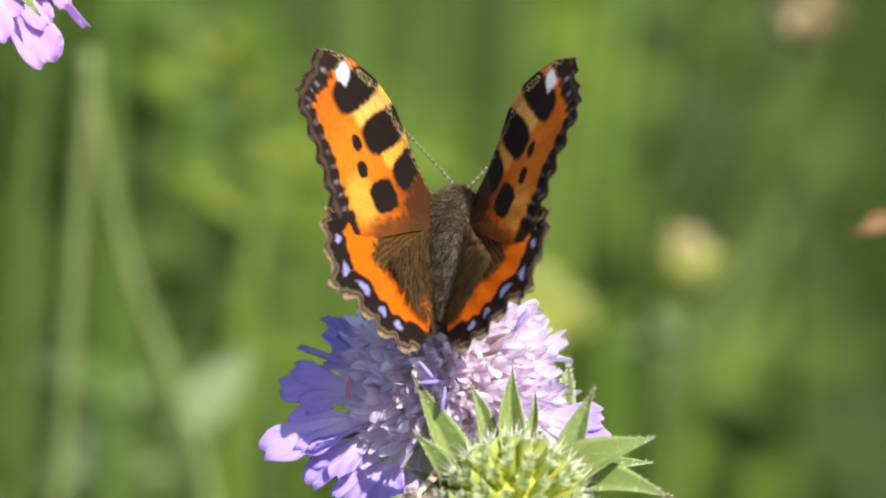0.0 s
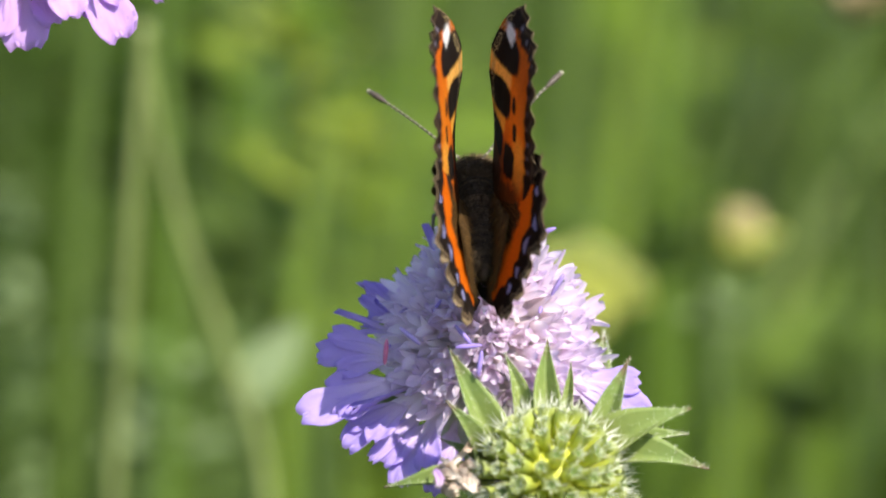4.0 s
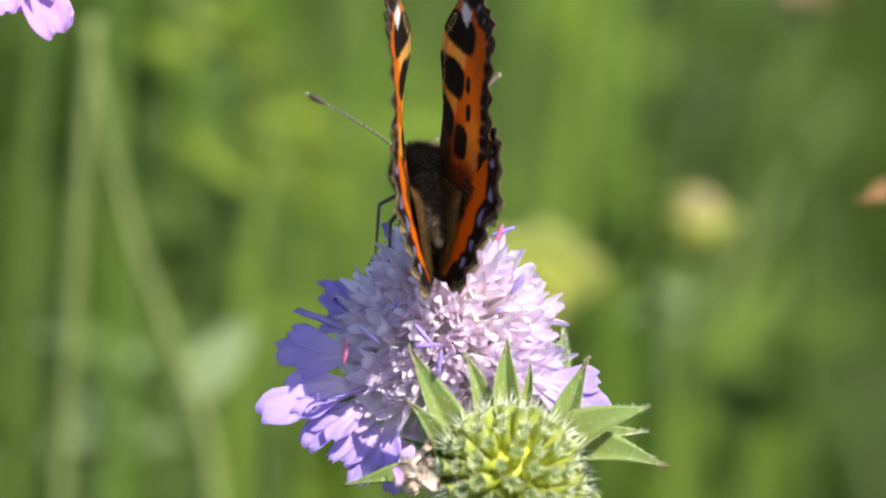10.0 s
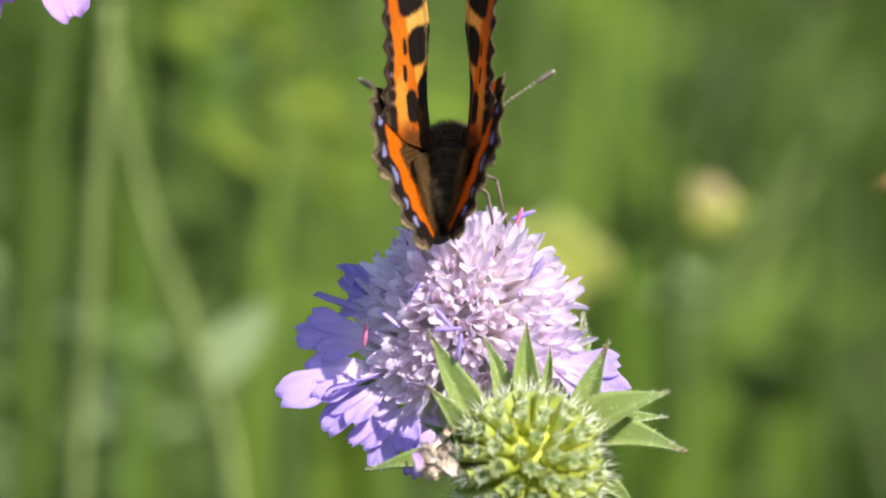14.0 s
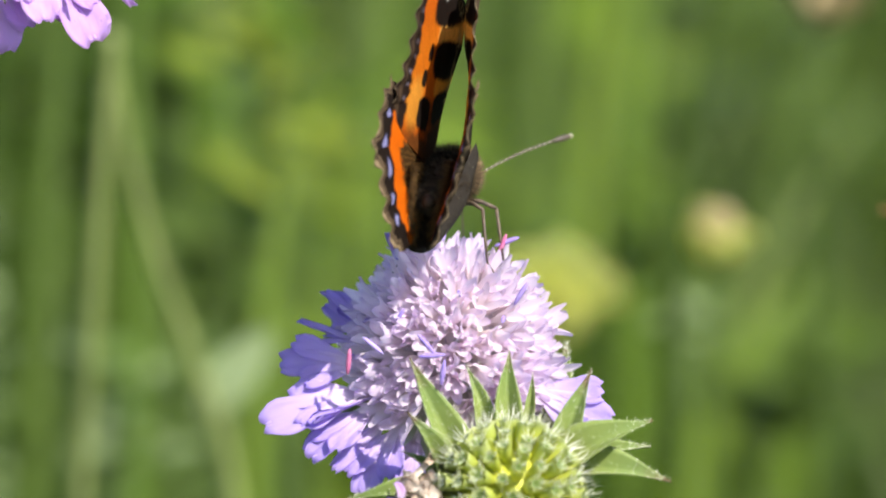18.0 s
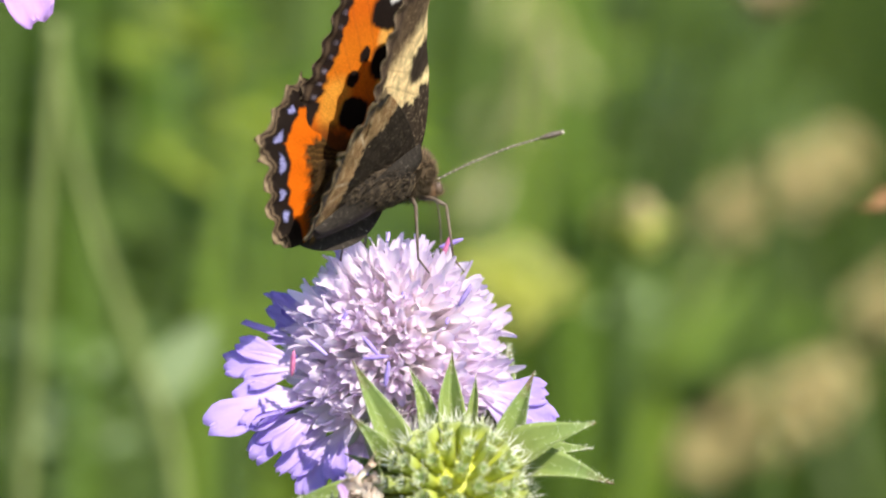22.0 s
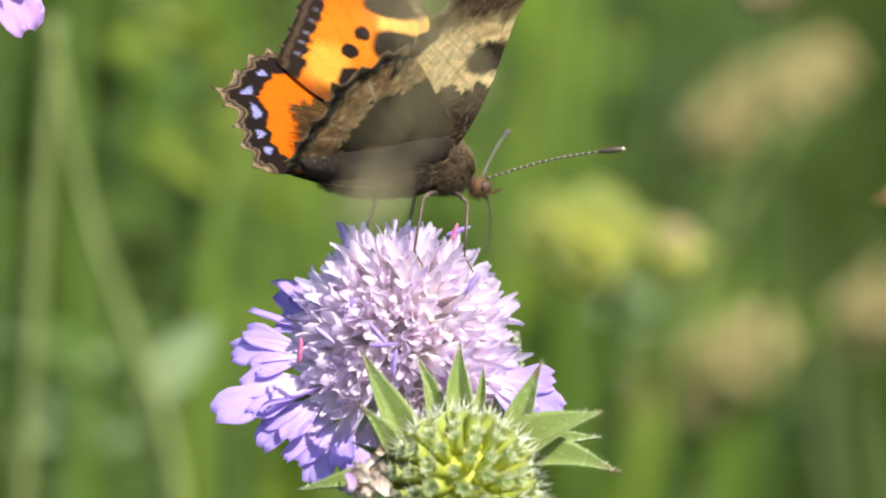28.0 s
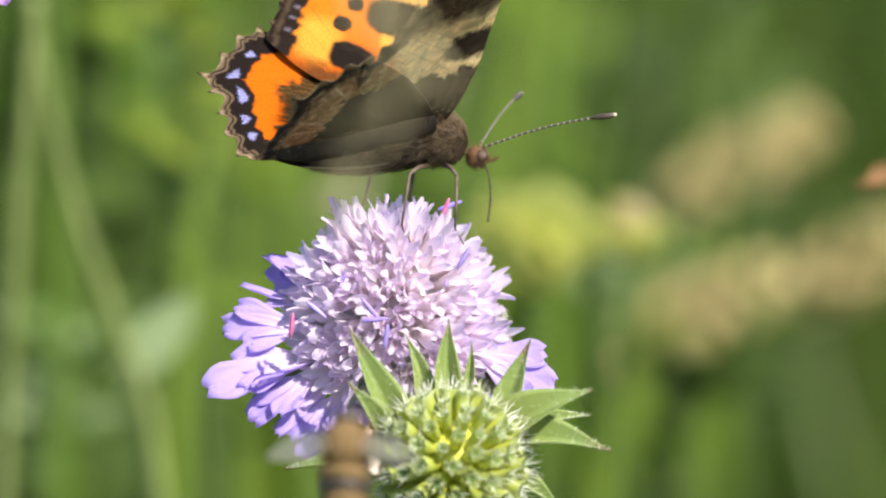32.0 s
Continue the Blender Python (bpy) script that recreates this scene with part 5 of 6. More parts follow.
# ---- what moves ----
def motions():
    def hinge(side, lift, sweep, z):
        # lifted about the body's length, then swept in its own plane
        return pose(side * 0.0018, 0, z / 1000, 0, -side * lift, 0) @ pose(0, 0, 0, 0, 0, side * sweep)

    def swayed(ob, rows):
        home = ob.matrix_basis.copy()
        walk(ob, [(t, m @ home) for t, m in rows])

    swayed(flower, [
        (0, sway(1.46, -0.65)),
        (0.5, sway(1.74, -0.10)),
        (1, sway(0.14, -0.35)),
        (1.5, sway(-1.43, -0.80)),
        (2, sway(-1.98, 0.20)),
        (2.5, sway(-0.77, 0.74)),
        (4.5, sway(-0.38, -0.61)),
        (5, sway(-1.04, -1.23)),
        (5.5, sway(-0.59, -0.75)),
        (6, sway(0.00, -0.00)),
        (6.5, sway(0.96, 0.35)),
        (7, sway(1.25, -0.01)),
        (7.5, sway(0.75, -0.20)),
        (8, sway(0.22, -0.22)),
        (8.5, sway(-0.36, -0.38)),
        (9, sway(-0.84, -0.80)),
        (9.5, sway(-0.13, -0.72)),
        (10, sway(0.81, -0.13)),
        (10.5, sway(1.22, 0.19)),
        (11, sway(0.94, 0.01)),
        (11.5, sway(0.26, -0.54)),
        (12, sway(-0.30, -0.99)),
        (12.5, sway(-0.43, -0.74)),
        (13, sway(0.51, -0.48)),
        (13.5, sway(1.16, -0.19)),
        (14, sway(0.99, -0.09)),
        (14.5, sway(0.61, -0.23)),
        (16.5, sway(0.17, -0.49)),
        (17, sway(0.68, 0.33)),
        (17.5, sway(0.29, 0.56)),
        (18, sway(-0.90, -0.14)),
        (18.5, sway(-1.72, -1.12)),
        (19, sway(-1.41, -0.62)),
        (19.5, sway(-0.01, 0.75)),
        (20, sway(0.77, 1.04)),
        (20.5, sway(0.62, 0.41)),
        (21, sway(0.03, 0.07)),
        (21.5, sway(-0.87, 0.23)),
        (22, sway(-0.81, -1.20)),
        (22.5, sway(0.65, -2.32)),
        (23, sway(1.23, -1.55)),
        (23.5, sway(0.58, -0.58)),
        (24, sway(0.06, -0.07)),
        (24.5, sway(0.09, 0.48)),
        (25, sway(0.45, 0.97)),
        (25.5, sway(0.99, -0.14)),
        (27.5, sway(0.38, 0.53)),
        (28, sway(0.05, -0.09)),
        (28.5, sway(-0.85, -1.05)),
        (29, sway(-0.85, -0.82)),
        (29.5, sway(-0.07, -0.30)),
        (30, sway(0.46, 0.12)),
        (30.5, sway(0.40, 0.82)),
        (31, sway(0.38, 0.91)),
        (31.5, sway(0.80, 0.60)),
        (32, sway(1.17, 0.02)),
    ])
    swayed(seed_plant, [
        (0, sway(1.75, 0.22)),
        (0.5, sway(1.97, 0.65)),
        (1, sway(0.38, 0.23)),
        (1.5, sway(-1.38, -0.51)),
        (2, sway(-1.81, 0.43)),
        (2.5, sway(-0.48, 0.91)),
        (4.5, sway(-0.26, -0.38)),
        (5, sway(-1.16, -0.94)),
        (5.5, sway(-0.65, -0.64)),
        (6, sway(0.00, -0.00)),
        (6.5, sway(0.84, 0.35)),
        (7, sway(1.25, 0.16)),
        (7.5, sway(0.75, -0.09)),
        (8, sway(0.16, -0.04)),
        (8.5, sway(-0.42, -0.26)),
        (9, sway(-0.72, -0.62)),
        (9.5, sway(-0.19, -0.49)),
        (10, sway(0.93, 0.16)),
        (10.5, sway(1.33, 0.48)),
        (11, sway(1.00, 0.19)),
        (11.5, sway(0.26, -0.36)),
        (12, sway(-0.48, -0.64)),
        (12.5, sway(-0.32, -0.68)),
        (13, sway(0.45, -0.19)),
        (13.5, sway(1.16, -0.01)),
        (14, sway(1.10, 0.03)),
        (14.5, sway(0.84, -0.12)),
        (16.5, sway(0.17, -0.49)),
        (17, sway(0.97, -0.19)),
        (17.5, sway(0.41, 0.04)),
        (18, sway(-0.90, -0.26)),
        (18.5, sway(-1.78, -0.94)),
        (19, sway(-1.23, -0.80)),
        (19.5, sway(0.04, 0.17)),
        (20, sway(1.06, 0.35)),
        (20.5, sway(0.91, 0.06)),
        (21, sway(0.26, -0.33)),
        (21.5, sway(-0.75, -0.12)),
        (22, sway(-0.93, -1.38)),
        (22.5, sway(0.71, -2.20)),
        (23, sway(1.52, -1.61)),
        (23.5, sway(0.58, -0.81)),
        (24, sway(0.06, -0.59)),
        (24.5, sway(0.09, 0.42)),
        (25, sway(0.51, 0.91)),
        (25.5, sway(1.33, -0.49)),
        (27.5, sway(0.47, 0.38)),
        (28, sway(-0.04, -0.41)),
        (28.5, sway(-0.82, -1.37)),
        (29, sway(-1.05, -1.14)),
        (29.5, sway(-0.38, -0.73)),
        (30, sway(0.02, -0.60)),
        (30.5, sway(0.08, 0.09)),
        (31, sway(0.24, 0.41)),
        (31.5, sway(0.60, 0.28)),
        (32, sway(0.79, -0.64)),
    ])
    swayed(flower_b, [
        (0, sway(-1.61, 0.22)),
        (0.5, sway(-1.85, -0.28)),
        (1, sway(-0.26, 0.06)),
        (1.5, sway(1.41, 0.65)),
        (2, sway(1.90, -0.32)),
        (2.5, sway(0.62, -0.83)),
        (4.5, sway(0.32, 0.49)),
        (5, sway(1.10, 1.09)),
        (5.5, sway(0.62, 0.70)),
        (6, sway(0.00, -0.00)),
        (6.5, sway(-0.90, -0.35)),
        (7, sway(-1.25, -0.07)),
        (7.5, sway(-0.75, 0.14)),
        (8, sway(-0.19, 0.13)),
        (8.5, sway(0.39, 0.32)),
        (9, sway(0.78, 0.71)),
        (9.5, sway(0.16, 0.61)),
        (10, sway(-0.87, -0.01)),
        (10.5, sway(-1.27, -0.33)),
        (11, sway(-0.97, -0.10)),
        (11.5, sway(-0.26, 0.45)),
        (12, sway(0.39, 0.81)),
        (12.5, sway(0.38, 0.71)),
        (13, sway(-0.48, 0.33)),
        (13.5, sway(-1.16, 0.10)),
        (14, sway(-1.04, 0.03)),
        (14.5, sway(-0.72, 0.17)),
        (16.5, sway(-0.17, 0.49)),
        (17, sway(-0.83, -0.07)),
        (17.5, sway(-0.35, -0.30)),
        (18, sway(0.90, 0.20)),
        (18.5, sway(1.75, 1.03)),
        (19, sway(1.32, 0.71)),
        (19.5, sway(-0.01, -0.46)),
        (20, sway(-0.91, -0.70)),
        (20.5, sway(-0.77, -0.23)),
        (21, sway(-0.14, 0.13)),
        (21.5, sway(0.81, -0.06)),
        (22, sway(0.87, 1.29)),
        (22.5, sway(-0.68, 2.26)),
        (23, sway(-1.38, 1.58)),
        (23.5, sway(-0.58, 0.70)),
        (24, sway(-0.06, 0.33)),
        (24.5, sway(-0.09, -0.45)),
        (25, sway(-0.48, -0.94)),
        (25.5, sway(-1.16, 0.32)),
        (27.5, sway(-0.43, -0.46)),
        (28, sway(-0.01, 0.25)),
        (28.5, sway(0.83, 1.21)),
        (29, sway(0.95, 0.98)),
        (29.5, sway(0.22, 0.51)),
        (30, sway(-0.24, 0.24)),
        (30.5, sway(-0.24, -0.46)),
        (31, sway(-0.31, -0.66)),
        (31.5, sway(-0.70, -0.44)),
        (32, sway(-0.98, 0.31)),
    ])
    walk(insect, [
        (0, pose(0.00715, 0.00544, 0.45443, 33.9, -2.8, -9.0)),
        (0.5, pose(0.00731, 0.00561, 0.45471, 33.1, -1.6, -6.6)),
        (1, pose(0.00511, 0.00540, 0.45386, 34.2, 1.9, -1.0)),
        (1.5, pose(0.00336, 0.00561, 0.45333, 30.1, -1.7, -2.6)),
        (2, pose(0.00207, 0.00604, 0.45494, 16.8, -4.4, 1.7)),
        (2.5, pose(0.00281, 0.00579, 0.45494, 24.0, -5.5, -2.7)),
        (4.5, pose(0.00370, 0.00519, 0.45455, 27.6, -5.5, 1.9)),
        (5, pose(0.00231, 0.00503, 0.45370, 30.1, -7.1, 1.7)),
        (5.5, pose(0.00295, 0.00515, 0.45355, 28.7, -7.2, 2.3)),
        (6, pose(0.00373, 0.00534, 0.45388, 27.3, -7.1, 3.3)),
        (6.5, pose(0.00459, 0.00552, 0.45441, 29.9, -6.9, 4.2)),
        (7, pose(0.00469, 0.00553, 0.45437, 32.5, -6.6, 4.7)),
        (7.5, pose(0.00395, 0.00549, 0.45443, 30.9, -6.4, 3.3)),
        (8, pose(0.00326, 0.00547, 0.45463, 29.4, -6.6, 0.8)),
        (8.5, pose(0.00301, 0.00557, 0.45456, 32.5, -8.9, -2.1)),
        (9, pose(0.00281, 0.00553, 0.45432, 18.6, -6.6, 2.1)),
        (9.5, pose(0.00313, 0.00598, 0.45497, 17.1, -5.6, 4.1)),
        (10, pose(0.00358, 0.00638, 0.45593, 18.0, -5.1, 4.9)),
        (10.5, pose(0.00394, 0.00634, 0.45613, 18.3, -5.5, 4.7)),
        (11, pose(0.00368, 0.00617, 0.45583, 18.7, -5.8, 4.5)),
        (11.5, pose(0.00280, 0.00601, 0.45573, 14.8, -5.2, 4.8)),
        (12, pose(0.00208, 0.00588, 0.45572, 10.9, -4.3, 5.0)),
        (12.5, pose(0.00278, 0.00587, 0.45550, 14.2, -4.1, 2.1)),
        (13, pose(0.00455, 0.00588, 0.45529, 17.5, -3.9, -2.0)),
        (13.5, pose(0.00493, 0.00599, 0.45599, 15.7, -3.4, -3.3)),
        (14, pose(0.00448, 0.00608, 0.45650, 13.0, -3.1, -4.2)),
        (14.5, pose(0.00435, 0.00610, 0.45630, 11.2, -3.4, -5.8)),
        (16.5, pose(0.00679, 0.00618, 0.45542, 4.6, -7.0, -12.4)),
        (17, pose(0.00755, 0.00637, 0.45617, 2.9, -7.3, -12.9)),
        (17.5, pose(0.00637, 0.00652, 0.45698, 0.3, -4.3, -11.2)),
        (18, pose(0.00439, 0.00648, 0.45688, -1.3, -1.2, -9.5)),
        (18.5, pose(0.00388, 0.00611, 0.45559, -0.5, -6.1, -11.8)),
        (19, pose(0.00475, 0.00600, 0.45575, 0.4, -11.0, -15.1)),
        (19.5, pose(0.00676, 0.00631, 0.45738, -0.2, -10.6, -16.0)),
        (20, pose(0.00803, 0.00644, 0.45795, -0.8, -9.9, -17.0)),
        (20.5, pose(0.00797, 0.00626, 0.45700, -0.4, -9.3, -19.9)),
        (21, pose(0.00733, 0.00613, 0.45633, -0.1, -8.4, -23.4)),
        (21.5, pose(0.00571, 0.00622, 0.45698, -0.3, -7.0, -26.9)),
        (22, pose(0.00505, 0.00607, 0.45630, -0.5, -5.6, -30.2)),
        (22.5, pose(0.00655, 0.00594, 0.45565, 0.1, -5.1, -32.8)),
        (23, pose(0.00741, 0.00610, 0.45663, 1.6, -4.7, -35.5)),
        (23.5, pose(0.00767, 0.00624, 0.45713, 5.1, -3.7, -40.2)),
        (24, pose(0.00782, 0.00630, 0.45717, 7.5, -3.0, -44.4)),
        (24.5, pose(0.00743, 0.00652, 0.45801, 7.0, -3.4, -45.0)),
        (25, pose(0.00736, 0.00672, 0.45880, 5.8, -3.9, -45.2)),
        (25.5, pose(0.00803, 0.00650, 0.45766, 4.4, -3.8, -46.6)),
        (27.5, pose(0.00891, 0.00632, 0.45770, -1.7, -2.7, -53.5)),
        (28, pose(0.00871, 0.00618, 0.45694, -3.0, -2.6, -55.1)),
        (28.5, pose(0.00767, 0.00605, 0.45585, -4.1, -3.9, -56.3)),
        (29, pose(0.00754, 0.00613, 0.45600, -4.5, -5.3, -56.7)),
        (29.5, pose(0.00887, 0.00598, 0.45650, -2.7, -2.3, -56.5)),
        (30, pose(0.00995, 0.00582, 0.45696, -0.0, 0.7, -56.3)),
        (30.5, pose(0.00970, 0.00610, 0.45790, 1.8, -0.3, -58.5)),
        (31, pose(0.00939, 0.00636, 0.45818, 2.7, -1.7, -61.4)),
        (31.5, pose(0.00964, 0.00641, 0.45785, 2.1, -1.9, -62.3)),
        (32, pose(0.00986, 0.00639, 0.45725, 1.3, -1.8, -62.8)),
    ])
    walk(WINGS[0][0], [
        (0, hinge(-1, 61.7, -11.3, 1.0)),
        (0.5, hinge(-1, 52.0, -11.1, 1.0)),
        (1, hinge(-1, 26.5, -5.6, 1.0)),
        (1.5, hinge(-1, 48.1, -9.6, 1.0)),
        (2, hinge(-1, 87.3, -28.3, 1.0)),
        (2.5, hinge(-1, 101.3, -19.0, 1.0)),
        (4.5, hinge(-1, 81.5, -23.8, 1.0)),
        (5, hinge(-1, 79.8, -23.7, 1.0)),
        (5.5, hinge(-1, 81.2, -25.4, 1.0)),
        (6, hinge(-1, 82.7, -27.0, 1.0)),
        (6.5, hinge(-1, 80.5, -25.5, 1.0)),
        (7, hinge(-1, 76.6, -22.7, 1.0)),
        (7.5, hinge(-1, 72.1, -20.2, 1.0)),
        (8, hinge(-1, 69.3, -17.8, 1.0)),
        (8.5, hinge(-1, 70.1, -16.1, 1.0)),
        (9, hinge(-1, 86.4, -24.8, 1.0)),
        (9.5, hinge(-1, 86.1, -27.9, 1.0)),
        (10, hinge(-1, 85.6, -29.4, 1.0)),
        (10.5, hinge(-1, 85.1, -29.6, 1.0)),
        (11, hinge(-1, 84.8, -30.0, 1.0)),
        (11.5, hinge(-1, 86.5, -34.1, 1.0)),
        (12, hinge(-1, 88.2, -37.1, 1.0)),
        (12.5, hinge(-1, 85.7, -30.0, 1.0)),
        (13, hinge(-1, 82.3, -22.9, 1.0)),
        (13.5, hinge(-1, 81.8, -23.5, 1.0)),
        (14, hinge(-1, 82.0, -24.0, 1.0)),
        (14.5, hinge(-1, 83.2, -23.8, 1.0)),
        (16.5, hinge(-1, 96.7, -21.6, 1.0)),
        (17, hinge(-1, 97.9, -21.4, 1.0)),
        (17.5, hinge(-1, 96.1, -25.4, 1.0)),
        (18, hinge(-1, 94.4, -30.5, 1.0)),
        (18.5, hinge(-1, 96.8, -30.9, 1.0)),
        (19, hinge(-1, 100.1, -31.2, 1.0)),
        (19.5, hinge(-1, 101.4, -35.5, 1.0)),
        (20, hinge(-1, 101.8, -38.7, 1.0)),
        (20.5, hinge(-1, 101.2, -34.7, 1.0)),
        (21, hinge(-1, 100.6, -30.7, 1.0)),
        (21.5, hinge(-1, 102.0, -31.0, 1.0)),
        (22, hinge(-1, 103.4, -31.3, 1.0)),
        (22.5, hinge(-1, 99.1, -31.2, 1.0)),
        (23, hinge(-1, 91.1, -28.8, 1.0)),
        (23.5, hinge(-1, 80.7, -20.2, 1.0)),
        (24, hinge(-1, 74.0, -13.7, 1.0)),
        (24.5, hinge(-1, 79.6, -14.9, 1.0)),
        (25, hinge(-1, 85.1, -16.1, 1.0)),
        (25.5, hinge(-1, 82.8, -15.8, 1.0)),
        (27.5, hinge(-1, 56.3, -11.1, 1.0)),
        (28, hinge(-1, 54.0, -10.1, 1.0)),
        (28.5, hinge(-1, 60.5, -9.9, 1.0)),
        (29, hinge(-1, 67.0, -10.0, 1.0)),
        (29.5, hinge(-1, 58.0, -11.6, 1.0)),
        (30, hinge(-1, 49.1, -13.1, 1.0)),
        (30.5, hinge(-1, 51.1, -12.3, 1.0)),
        (31, hinge(-1, 54.1, -11.5, 1.0)),
        (31.5, hinge(-1, 55.6, -11.6, 1.0)),
        (32, hinge(-1, 56.8, -11.9, 1.0)),
    ])
    walk(WINGS[0][1], [
        (0, hinge(-1, 59.8, -7.7, 0.85)),
        (0.5, hinge(-1, 49.4, -6.8, 0.85)),
        (1, hinge(-1, 26.4, -5.2, 0.85)),
        (1.5, hinge(-1, 47.4, -6.9, 0.85)),
        (2, hinge(-1, 85.4, -25.1, 0.85)),
        (2.5, hinge(-1, 108.2, -12.8, 0.85)),
        (4.5, hinge(-1, 79.8, -18.7, 0.85)),
        (5, hinge(-1, 78.3, -18.3, 0.85)),
        (5.5, hinge(-1, 79.5, -20.1, 0.85)),
        (6, hinge(-1, 80.7, -21.8, 0.85)),
        (6.5, hinge(-1, 78.7, -19.5, 0.85)),
        (7, hinge(-1, 75.0, -16.0, 0.85)),
        (7.5, hinge(-1, 69.7, -14.1, 0.85)),
        (8, hinge(-1, 66.0, -12.6, 0.85)),
        (8.5, hinge(-1, 68.1, -11.1, 0.85)),
        (9, hinge(-1, 83.7, -20.3, 0.85)),
        (9.5, hinge(-1, 84.5, -21.8, 0.85)),
        (10, hinge(-1, 85.1, -21.8, 0.85)),
        (10.5, hinge(-1, 84.5, -21.5, 0.85)),
        (11, hinge(-1, 83.9, -22.0, 0.85)),
        (11.5, hinge(-1, 85.4, -26.3, 0.85)),
        (12, hinge(-1, 86.8, -29.6, 0.85)),
        (12.5, hinge(-1, 83.5, -23.3, 0.85)),
        (13, hinge(-1, 79.3, -17.0, 0.85)),
        (13.5, hinge(-1, 77.3, -17.1, 0.85)),
        (14, hinge(-1, 76.6, -17.4, 0.85)),
        (14.5, hinge(-1, 78.1, -17.9, 0.85)),
        (16.5, hinge(-1, 94.4, -20.2, 0.85)),
        (17, hinge(-1, 95.8, -21.0, 0.85)),
        (17.5, hinge(-1, 92.5, -22.9, 0.85)),
        (18, hinge(-1, 89.2, -25.0, 0.85)),
        (18.5, hinge(-1, 92.9, -25.6, 0.85)),
        (19, hinge(-1, 98.0, -26.5, 0.85)),
        (19.5, hinge(-1, 100.1, -30.0, 0.85)),
        (20, hinge(-1, 100.7, -32.6, 0.85)),
        (20.5, hinge(-1, 99.7, -29.7, 0.85)),
        (21, hinge(-1, 98.3, -25.9, 0.85)),
        (21.5, hinge(-1, 98.5, -25.5, 0.85)),
        (22, hinge(-1, 99.1, -25.4, 0.85)),
        (22.5, hinge(-1, 96.0, -23.6, 0.85)),
        (23, hinge(-1, 89.2, -20.7, 0.85)),
        (23.5, hinge(-1, 76.3, -15.0, 0.85)),
        (24, hinge(-1, 67.0, -11.1, 0.85)),
        (24.5, hinge(-1, 73.9, -12.8, 0.85)),
        (25, hinge(-1, 80.8, -14.4, 0.85)),
        (25.5, hinge(-1, 78.5, -14.2, 0.85)),
        (27.5, hinge(-1, 51.5, -10.7, 0.85)),
        (28, hinge(-1, 49.1, -10.0, 0.85)),
        (28.5, hinge(-1, 55.8, -9.8, 0.85)),
        (29, hinge(-1, 61.8, -9.9, 0.85)),
        (29.5, hinge(-1, 49.8, -10.4, 0.85)),
        (30, hinge(-1, 38.4, -11.0, 0.85)),
        (30.5, hinge(-1, 41.0, -9.8, 0.85)),
        (31, hinge(-1, 44.9, -8.6, 0.85)),
        (31.5, hinge(-1, 47.4, -9.7, 0.85)),
        (32, hinge(-1, 49.7, -11.6, 0.85)),
    ])
